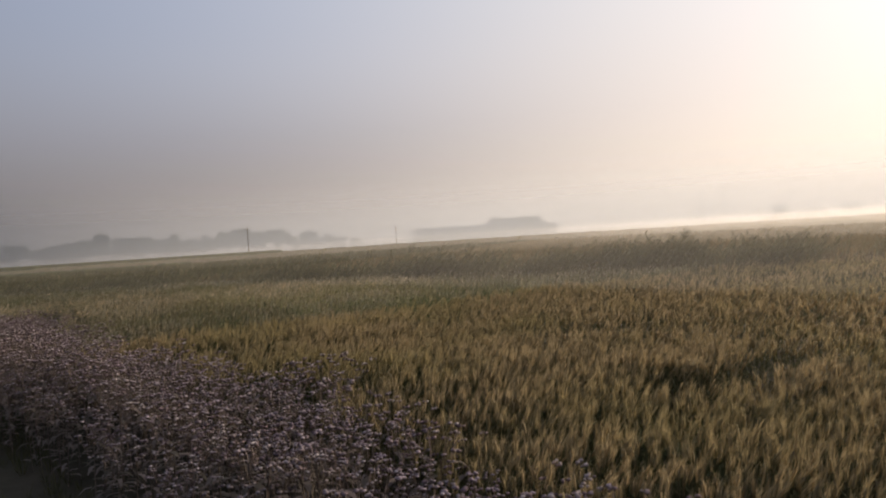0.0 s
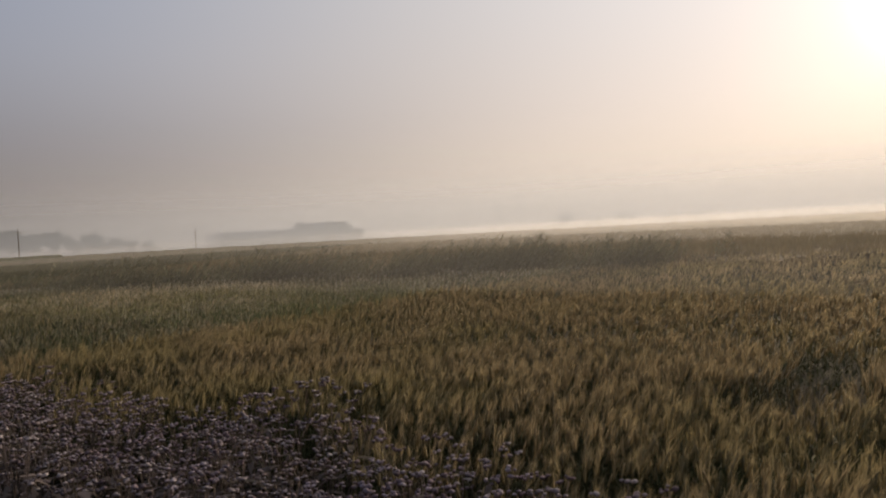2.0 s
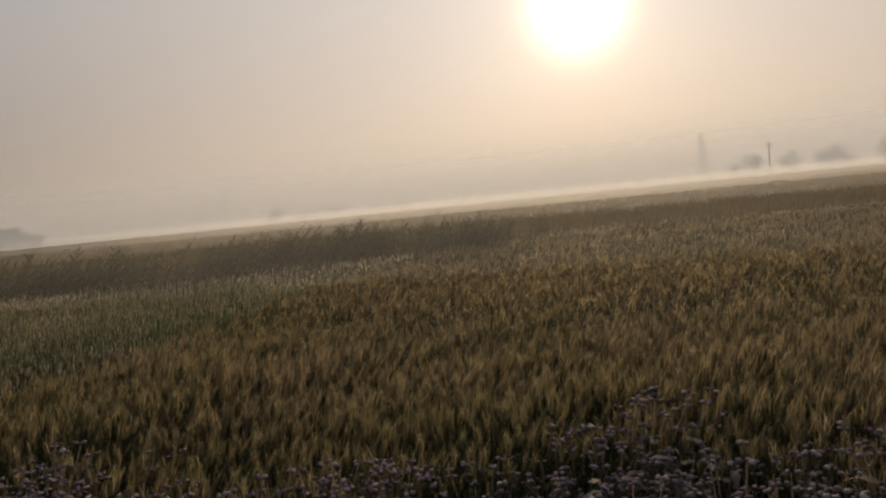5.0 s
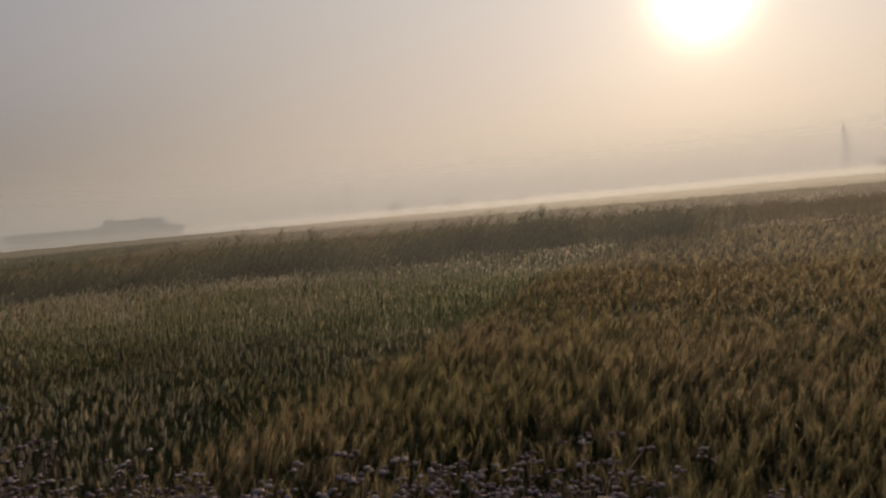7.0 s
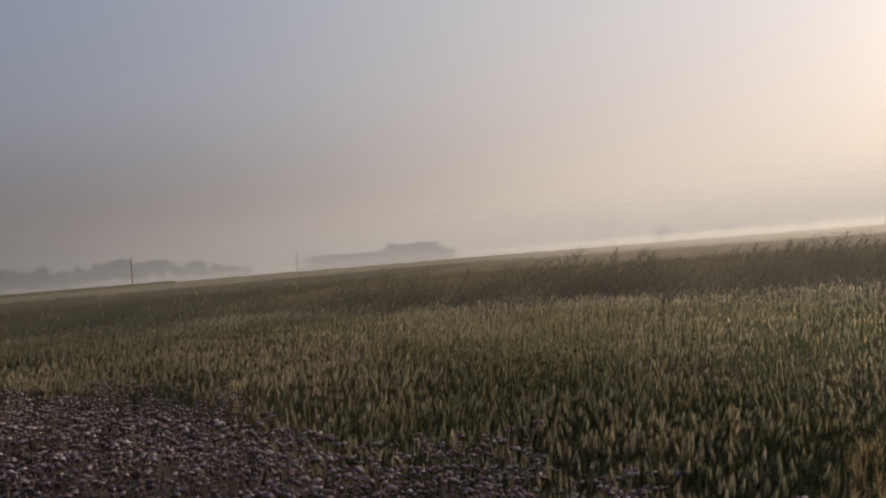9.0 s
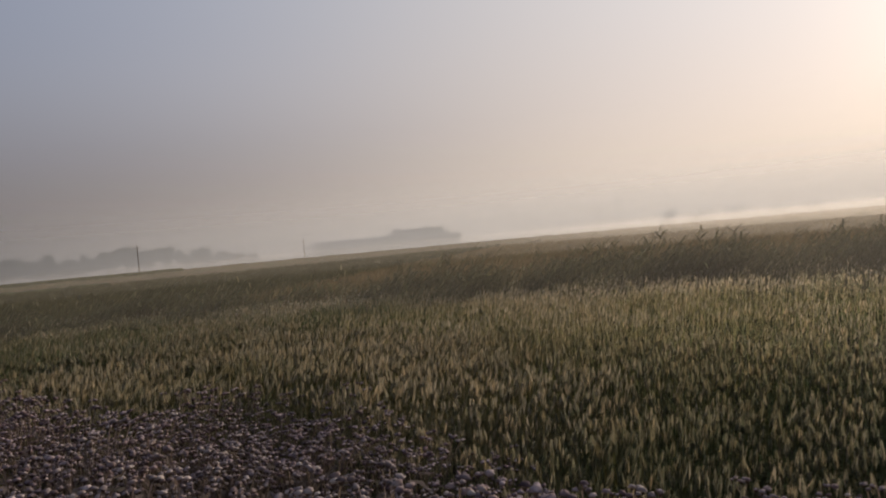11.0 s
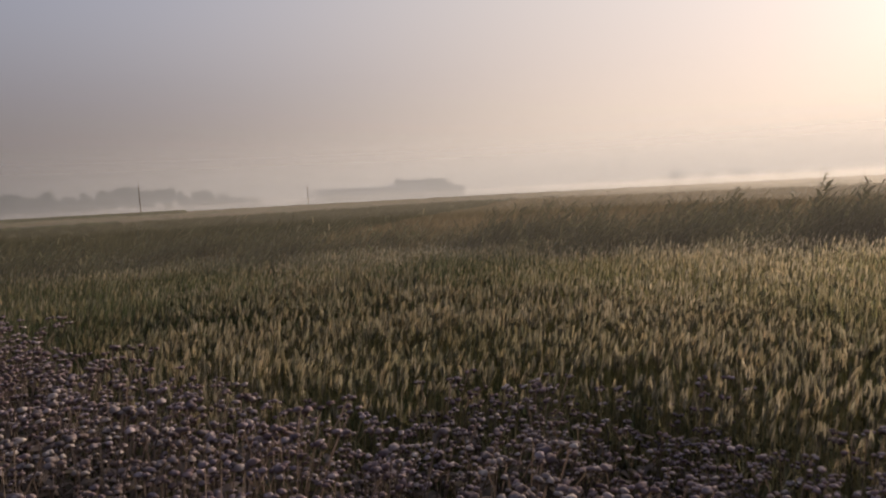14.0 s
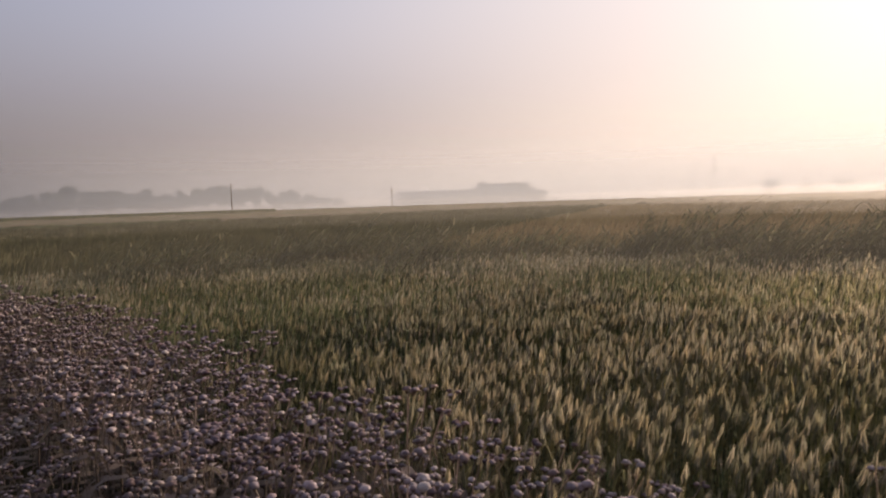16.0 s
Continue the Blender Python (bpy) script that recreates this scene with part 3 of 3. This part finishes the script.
def weed_branch(k, i):
    x, y, z = weed_plan(k)[i]
    z0 = 0.26 + 0.025 * i
    main = rod([(0.008, 0, z0), (0.6 * x, 0.6 * y, z0 + 0.55 * (z - z0)), (x, y, z - 0.03)], (0.0024, 0.002, 0.0014), 3)
    return join(main, *[awn((x, y, z - 0.035), (hx, hy, hz - 0.004), 0.003) for hx, hy, hz, _ in cluster(k, i)], *under_heads(k, i))


def under_heads(k, i):
    """The cups that carry the florets of one branch."""
    v, t = flower_cup()
    return [(v * s + (x, y, z), t) for x, y, z, s in cluster(k, i)]


def weed_twig(k, i):
    """A branch drawn with fewer corners."""
    x, y, z = weed_plan(k)[i]
    z0 = 0.26 + 0.025 * i
    return join(awn((x, y, z - 0.002), (0.3 * x, 0.3 * y, z0 + 0.3 * (z - z0)), 0.0042), *under_heads(k, i))


def weed_leaves(k):
    r = np.random.default_rng(120 + k)
    bits = []
    for i in range(10):
        z, a = 0.10 + 0.052 * i, 2.4 * i + k
        bits.append(blade((0.02 * math.cos(a), 0.02 * math.sin(a), z), 0.085 + 0.04 * r.random(), 0.03, 0.05 + 0.03 * r.random(), 0.05, a, 2))
    return bits


def strip_places():
    p = jittered(0.3, 3.2, -1.0, 44.0, 36)
    uneven = 0.08 * np.sin(p[:, 1] * 3.7) + 0.06 * np.sin(p[:, 1] * 8.3)
    loose = rng.random(len(p))
    keep = (p[:, 0] > strip_front(p[:, 1]) + uneven) & (p[:, 0] < strip_back(p[:, 1]) + uneven * 0.3 + 0.30 * (loose ** 4))
    keep &= wave(p, 2.6, 9) + 0.3 * rng.normal(size=len(p)) > -0.95
    return p[keep]


def flower_strip():
    p = strip_places()
    n = len(p)
    turn, size = rng.uniform(0, 2 * math.pi, n), np.clip(0.98 + 0.07 * rng.normal(size=n) + 0.07 * wave(p, 1.9, 3), 0.78, 1.14)
    # the strip stands highest on the shoulder of the track and falls away towards the field
    rise = np.interp(p[:, 0], (0.6, 1.0, 1.4, 1.75, 2.1, 2.8), (0.26, 0.27, 0.17, 0.10, 0.04, 0.0))
    size *= 1 + rise * np.interp(p[:, 1], (4.0, 9.0), (0.3, 1.0))
    size *= np.where(p[:, 0] < strip_front(p[:, 1]) + 0.2, 0.75, 1.0)
    single = np.zeros(n, bool)
    single[np.where((p[:, 1] > 2.0) & (p[:, 1] < 17.5) & (p[:, 0] > 1.5))[0][::3][:120]] = True
    lx, ly = 0.05 * WIND[0] + 0.05 * rng.normal(size=n), 0.05 * WIND[1] + 0.05 * rng.normal(size=n)
    place = np.column_stack([p, np.zeros(n)])
    kind = np.arange(n) % 4
    near = p[:, 1] < 18.5
    pieces = []
    for k in range(4):
        heads = [h for i in range(BRANCHES) for h in cluster(k, i)]
        for fine in (True, False):
            sel = (kind == k) & ~single & (near == fine)
            if not sel.any():
                continue
            args = (place[sel], turn[sel], lx[sel], ly[sel], size[sel])
            body = join(*[(v * s + (x, y, z), t) for (x, y, z, s), (v, t) in ((h, flower_head(fine, i % 3)) for i, h in enumerate(heads))])
            pieces.append((*spread(body, *args), M_FLOWER))
            pieces.append((*spread(join(weed_stem(), *[weed_twig(k, i) for i in range(BRANCHES)]), *args), M_FLOWER_STEM))
            pieces.append((*spread(join(*weed_leaves(k)), *args), M_FLOWER_LEAF))
    stuff("flower_strip", pieces, "dense strip of lilac fluffy-headed flowering weeds along the track", "wild flowers")
    # single plants at the strip's far side
    head_mesh = [mesh_of("flower_head", *flower_head(True, k), M_FLOWER) for k in range(3)]
    stem_mesh = mesh_of("flowering_weed", *weed_stem(), M_FLOWER_STEM)
    branch_mesh = [[mesh_of("branch", *weed_branch(k, i), M_FLOWER_STEM) for i in range(BRANCHES)] for k in range(4)]
    leaf_mesh = [[mesh_of("leaf", *b, M_FLOWER_LEAF) for b in weed_leaves(k)] for k in range(4)]
    for i in np.where(single)[0]:
        k = int(kind[i])
        ob = tagged(new("flowering_weed", stem_mesh), "lilac flowering weed with fluffy flat-topped heads", "wild flower", group="flowering weeds of the strip")
        for me in leaf_mesh[k][4:]:
            part("leaf", me, None, ob)
        for j in range(BRANCHES):
            b = part("branch", branch_mesh[k][j], None, ob)
            for g, (x, y, z, s) in enumerate(cluster(k, j)):
                h = part("flower_head", head_mesh[g], None, b)
                h.matrix_basis = Matrix.Translation((x, y, z)) @ Matrix.Diagonal((s, s, s, 1))
        ob.matrix_basis = Matrix.Translation((*p[i], 0)) @ Matrix.Rotation(turn[i], 4, "Z") @ Matrix.Rotation(0.04 * math.sin(i), 4, "X") @ Matrix.Scale(size[i], 4)


flower_strip()


def verge():
    """Short rough grass between track and flowers."""
    tuft = join(*[blade((0.015 * math.cos(a), 0.015 * math.sin(a), 0), 0.05 + 0.02 * math.sin(5 * a), 0.14 + 0.04 * math.cos(3 * a), 0.05, 0.006, a, 2) for a in np.arange(8) * 0.79])
    p = jittered(0.12, 1.25, -2.0, 20, 80)
    p = p[rng.random(len(p)) < np.clip((p[:, 0] - 0.05 - 0.75 * np.exp(-((p[:, 1] - 6.3) / 0.9) ** 2)) * 2.2, 0.05, 1)]
    n = len(p)
    g = spread(tuft, np.column_stack([p, np.full(n, 0.0)]), rng.uniform(0, 6.3, n), rng.normal(size=n) * 0.3, rng.normal(size=n) * 0.3, rng.uniform(0.6, 1.5, n))
    stuff("verge_grass", [(*g, M_GRASS)], "short rough green grass at the edge of the track", "grass")


verge()


# ---------------------------------------------------------------- tall weeds on the bund
def weed_clump_parts(k, stem_count=13, leaf_count=13):
    """A wispy clump of tall grass and weeds bent by the wind: its stems and its leaves."""
    r = np.random.default_rng(200 + k)
    stems, leaves = [], []
    for i in range(stem_count):
        a, d, h = r.uniform(0, 6.3), 0.36 * math.sqrt(r.random()), r.uniform(0.66, 1.0)
        x, y = d * math.cos(a), d * math.sin(a)
        h *= 1 - 0.28 * (d / 0.36) ** 2
        bx, by = 0.42 * WIND[0] + 0.13 * r.normal(), 0.42 * WIND[1] + 0.13 * r.normal()
        along = lambda f: np.array((x + f * f * bx * h, y + f * f * by * h, f * h))
        stems.append(rod([along(f) for f in (0, 0.5, 0.97)], (0.005, 0.004, 0.0015), 3))
        for j in range(leaf_count):
            turn = math.atan2(by, bx) + 0.7 * r.normal()
            f = 0.25 + 0.72 * (j + r.random()) / leaf_count
            leaves.append(blade(along(f), 0.11 + 0.15 * r.random(), 0.14 + 0.07 * r.random(), 0.08 + 0.09 * r.random(), 0.017 + 0.012 * r.random(), turn, 2))
    v, t = join(*stems)
    # all stems rise from one root
    root = np.arange(len(v)).reshape(stem_count, 9)
    root[:, :3] = root[0, :3]
    v[:3] = (0.012, 0, 0), (-0.006, 0.010, 0), (-0.006, -0.010, 0)
    keep, back = np.unique(root.ravel()[t], return_inverse=True)
    return (v[keep], back.reshape(-1, 3)), join(*leaves)


def bund():
    sets = []
    for k in range(7):
        st, lv = weed_clump_parts(k)
        sets.append((mesh_of("tall_weed_clump", *st, M_WEED), mesh_of("foliage", *lv, M_WEED)))
    r = np.random.default_rng(44)
    q = r.uniform((3.0, 6.0), (19.0, 25.0), (7000, 2))
    off = q[:, 0] - bund_front(q[:, 1])
    q = q[(off > -1.6) & (off < 2.2)]
    clumped = wave(q, 1.3, 4) + 0.35 * r.normal(size=len(q))
    grows = (clumped > -0.05) & (r.random(len(q)) < np.clip((q[:, 1] - 5) / 5, 0.2, 1))
    q, clumped = q[grows], clumped[grows]
    tall = 1.13 + 0.12 * np.clip((20.5 - q[:, 1]) / 6, 0, 1) + 0.42 * np.clip(clumped, -0.2, 0.9) + 0.07 * r.normal(size=len(q)) + 0.18 * (r.random(len(q)) < 0.06)
    for i, (x, y) in enumerate(q[:290]):
        st, lv = sets[i % 7]
        ob = tagged(new("tall_weed_clump", st), "tall olive-green weeds bent over by the wind on the bank", "weeds", group="weed clumps on the bank")
        part("foliage", lv, None, ob)
        ob.matrix_basis = Matrix.Translation((x, y, 0)) @ Matrix.Rotation(0.25 * math.sin(7.1 * i), 4, "Z") @ Matrix.Scale(tall[i], 4)
    # the thinner growth between them
    q, tall = q[290:600], tall[290:600]
    pieces = []
    for k in range(3):
        sel = np.arange(len(q)) % 3 == k
        n = int(sel.sum())
        still = np.zeros(n)
        pieces.append((*spread(join(*weed_clump_parts(20 + k, 7, 10)), np.column_stack([q[sel], still]), 0.3 * r.normal(size=n), still, still, 0.93 * tall[sel]), M_WEED))
    stuff("bank_grass", pieces, "loose olive-green grass and weeds growing along the bank", "weeds")


bund()


# ---------------------------------------------------------------- far things
def at(az, dist):
    a = radians(az)
    return -math.sin(a) * dist, 8 + math.cos(a) * dist


def tree(az, dist, height, width, k, label="hazy broad-crowned tree in the morning mist"):
    r = np.random.default_rng(300 + k)
    x, y = at(az, dist)
    ob = tagged(new("tree", None), label, "tree", group="far trees")
    ob.location = (x, y, 0)
    trunk_h = height * 0.42
    bits = [rod([(0, 0, -0.1), (0.1, 0, trunk_h * 0.6), (0, 0.1, trunk_h * 1.4)], (height * 0.03, height * 0.024, height * 0.012), 6)]
    lobes = []
    for i in range(9):
        a, d = 2.4 * i + r.normal() * 0.3, width * 0.34 * math.sqrt((i + 0.4) / 9)
        z = height * (0.52 + 0.30 * r.random()) - 0.25 * height * (d / width)
        lobes.append(np.array((d * math.cos(a), d * math.sin(a), z)))
        bits.append(rod([(0, 0, trunk_h * (0.7 + 0.05 * i)), lobes[-1] * (0.6, 0.6, 0.85), lobes[-1]], (height * 0.012, height * 0.008, 0.02), 4))
    part("trunk", join(*bits), M_BARK, ob)
    n = 1100
    c = np.array(lobes)[r.integers(0, 9, n)]
    u = r.normal(size=(n, 3))
    u /= np.linalg.norm(u, axis=1)[:, None]
    rad = (0.55 + 0.45 * r.random(n)) * min(width * 0.21, height * 0.20)
    pos = c + u * rad[:, None] * (1, 1, 0.85)
    pos[:, 2] = np.clip(height * (0.5 + 1.3 * (pos[:, 2] / height - 0.55)) - 0.05 * height * r.random(n), height * 0.05, height * 1.02)
    e1, e2 = r.normal(size=(n, 3)), r.normal(size=(n, 3))
    s = height * 0.045
    v = np.stack([pos + e1 * s, pos - e1 * s * 0.5 + e2 * s, pos - e1 * s * 0.5 - e2 * s], 1).reshape(-1, 3)
    part("crown", (v, np.arange(3 * n).reshape(-1, 3)), M_TREE, ob)


LEFT_TREES = ((-4.0, 1.2, 12), (-6.0, 1.35, 11), (-8.4, 1.45, 12), (-10.2, 1.3, 13), (-11.6, 1.4, 11), (-12.9, 1.75, 9), (-14.0, 2.1, 8), (-15.4, 1.6, 12),
              (-16.7, 1.8, 11), (-18.0, 1.5, 10), (-19.0, 1.55, 11), (-20.4, 1.3, 10), (-21.6, 1.45, 10), (-22.8, 1.7, 10), (-24.0, 1.95, 11), (-25.4, 1.5, 9),
              (-26.7, 1.62, 10), (-28.0, 1.3, 9), (-29.3, 1.42, 10), (-30.6, 0.95, 9), (-31.8, 0.7, 9), (-33.0, 0.5, 8))
for i, (az, el, w) in enumerate(LEFT_TREES):
    d = 300 + 14 * math.sin(2.1 * i)
    tree(az, d, 1.65 + d * math.tan(radians(el)), w, i)
RIGHT_TREES = ((-65.8, 1.0, 6, 385), (-68.1, 0.75, 9, 390), (-70.4, 0.82, 11, 400), (-73.3, 0.6, 12, 400), (-75.6, 0.5, 12, 400), (-101.0, 1.05, 3.8, 300), (-101.8, 1.6, 5, 310), (-102.5, 1.5, 4.6, 300),
               (-104.4, 1.4, 3.4, 300), (-104.9, 1.55, 4.2, 305), (-106.8, 1.3, 6, 300), (-107.5, 1.6, 7, 302), (-108.3, 0.9, 6, 300), (-110.8, 1.5, 8, 300), (-112.6, 1.5, 9, 300))
BUILDING_TREES = ((-46.9, 1.5, 7.0), (-47.6, 1.35, 6.5), (-48.3, 1.0, 6.5), (-49.0, 0.75, 6.0))
for i, (az, el, w) in enumerate(BUILDING_TREES):
    tree(az, 330, 1.65 + 330 * math.tan(radians(el)), w, 80 + i, "bushy tree beside the far building in mist")
for i, (az, el, w, d) in enumerate(RIGHT_TREES):
    near = 0.91 if d > 350 else 1.17
    d, w = near * d, (1.25 if near < 1 else 0.92) * near * w
    tree(az, d, 1.65 + d * math.tan(radians(el)), w, 50 + i, "small tree standing faint in bright mist")


def box(x0, x1, y0, y1, z0, z1):
    v = np.array([(x, y, z) for x in (x0, x1) for y in (y0, y1) for z in (z0, z1)], float)
    q = ((0, 1, 3, 2), (4, 6, 7, 5), (0, 4, 5, 1), (2, 3, 7, 6), (0, 2, 6, 4), (1, 5, 7, 3))
    return v, np.array([t for a, b, c, d in q for t in ((a, b, c), (a, c, d))])


def power_pole(az, dist, height, face, girth=0.16, arm=0.8):
    x, y = at(az, dist)
    ob = tagged(new("power_pole", None), "slim dark wooden power pole with a steel cross-arm", "power pole", group="power poles across the fields")
    part("pole", rod([(0, 0, -0.2), (0, 0, height * 0.5), (0, 0, height)], (girth, 0.88 * girth, 0.7 * girth), 8), M_WOOD, ob)
    part("cross_arm", box(-arm, arm, -0.06, 0.06, height - 0.80, height - 0.68), M_STEEL, ob)
    for dx in (-0.9 * arm, 0.0, 0.9 * arm):
        z = height - 0.68 if dx else height
        part("insulator", spindle((dx, 0, z), (dx, 0, z + 0.28), 0.08, 6), M_PORCELAIN, ob)
    ob.matrix_basis = pose(x, y, 0, 0, 0, face)


power_pole(-24.83, 222, 8.6, -20, 0.15)
power_pole(-36.84, 200, 5.7, 30, 0.10, 0.5)
power_pole(-104.0, 175, 8.0, -60, 0.085, 0.6)


def lattice_mast(az, dist, height, base):
    x, y = at(az, dist)
    ob = tagged(new("lattice_mast", None), "tall slender steel lattice mast fading into mist", "mast")
    legs = []
    levels = np.linspace(0, 1, 9)
    w = lambda f: base * (1 - f) ** 1.3 / 2 + 0.2
    corner = ((1, 1), (-1, 1), (-1, -1), (1, -1))
    for cx, cy in corner:
        part("leg", rod([(cx * w(f), cy * w(f), height * f) for f in levels], [0.10] * 9, 4), M_STEEL, ob)
    for a, b in zip(levels[:-1], levels[1:]):
        for k in range(4):
            (px, py), (qx, qy) = corner[k], corner[(k + 1) % 4]
            legs.append(rod([(px * w(a), py * w(a), height * a), (qx * w(b), qy * w(b), height * b)], (0.055, 0.055), 3))
            legs.append(rod([(px * w(b), py * w(b), height * b), (qx * w(b), qy * w(b), height * b)], (0.055, 0.055), 3))
    part("bracing", join(*legs), M_STEEL, ob)
    part("aerial", rod([(0, 0, height), (0, 0, height + 2.2)], (0.12, 0.06), 4), M_STEEL, ob)
    ob.matrix_basis = pose(x, y, 0, 0, 0, 20)


lattice_mast(-61.9, 362, 18.0, 3.0)
lattice_mast(-98.9, 355, 21.8, 3.8)


def farm_building():
    x, y = at(-43.97, 336)
    ob = tagged(new("farm_building", None), "long grey flat-roofed building with a lower wing in mist", "building")
    # local x runs to the viewer's right along the front
    part("main_wall", box(0, 24, 0, 12, 0, 8.2), M_PLASTER, ob)
    part("roof", box(-0.4, 24.4, -0.4, 12.4, 8.2, 8.55), M_CONCRETE, ob)
    part("stair_head", box(0.2, 4.2, 2, 7, 8.55, 9.9), M_PLASTER, ob)
    part("parapet", box(4.3, 24.3, -0.35, -0.15, 8.55, 9.1), M_PLASTER, ob)
    part("side_wing", box(24.0, 31.5, 1, 10, 0, 5.0), M_PLASTER, ob)
    part("wing_roof", box(24.0, 31.9, 0.6, 10.4, 5.0, 5.3), M_CONCRETE, ob)
    part("long_shed", box(-36, -0.02, 1.5, 10, 0, 6.0), M_PLASTER, ob)
    v = np.array([(-36.4, 1, 6.0), (0, 1, 6.0), (-36.4, 5.75, 7.0), (0, 5.75, 7.0), (-36.4, 10.5, 6.0), (0, 10.5, 6.0)], float)
    part("shed_roof", (v, np.array([(0, 1, 3), (0, 3, 2), (2, 3, 5), (2, 5, 4), (0, 2, 4), (1, 5, 3), (0, 4, 5), (0, 5, 1)])), M_STEEL, ob)
    for i in range(7):
        for z in (1.2, 4.8):
            part("window", box(1.5 + 3.2 * i, 3.1 + 3.2 * i, -0.06, 0.05, z, z + 1.6), M_DARK, ob)
    for i in range(8):
        part("window", box(-34 + 4.3 * i, -32.2 + 4.3 * i, 1.43, 1.55, 2.2, 3.6), M_DARK, ob)
    ob.matrix_basis = pose(x, y, 0, 0, 0, -46) @ Matrix.Scale(1.0, 4)


farm_building()


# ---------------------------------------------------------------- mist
def haze_sheet(radius, full, top, thick, name_label, pale=0.45, cool=0.3, low_share=1.0, sun_share=1.0, bottom=0.3):
    """An added upright sheet that carries the haze and keeps its distance all along the track."""
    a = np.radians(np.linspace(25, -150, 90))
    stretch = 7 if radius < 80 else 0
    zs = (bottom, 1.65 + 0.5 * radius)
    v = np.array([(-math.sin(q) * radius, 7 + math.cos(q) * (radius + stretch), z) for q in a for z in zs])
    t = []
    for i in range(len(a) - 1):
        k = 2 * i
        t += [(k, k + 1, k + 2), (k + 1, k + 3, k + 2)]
    ob = new("haze_sheet", mesh_of("haze_sheet", v, np.array(t), mist_material("haze_veil", thick, full, top, pale, cool, low_share, sun_share, bottom)))
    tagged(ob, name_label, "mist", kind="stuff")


# near sheets added to veil the field with haze and sunward glow
haze_sheet(9.5, 1.3, 2.6, 0.06, "faint mist breathing over the wheat", 0.6, 0.3, 0.6, 1.0, 0.3)
haze_sheet(30, 1.5, 2.3, 0.14, "thin mist over the field behind the bank", 0.62, 0.3, 0.35, 1.0, 0.5)
haze_sheet(58, 1.5, 2.3, 0.17, "faint ground mist above the crop", 0.64, 0.3, 0.22, 1.0, 0.5)
haze_sheet(105, 1.6, 2.6, 0.18, "ground mist lying over the far fields", 0.68, 0.3, 0.12, 1.0, 0.5)
haze_sheet(175, 1.7, 3.4, 0.22, "bright ground mist at the edge of the far fields", 0.6, 0.4, 0.1, 1.0, 0.4)
# bluish tint of the far sheets stands in for skylight in the haze
haze_sheet(236, 2.6, 26.0, 0.77, "pale mist in front of the far trees", 0.44, 2.2, 0.97, 1.0, 0.0)
haze_sheet(345, 8.0, 62.0, 0.5, "deep pale haze before the masts", 0.47, 1.2, 1.0, 1.0, 0.0)
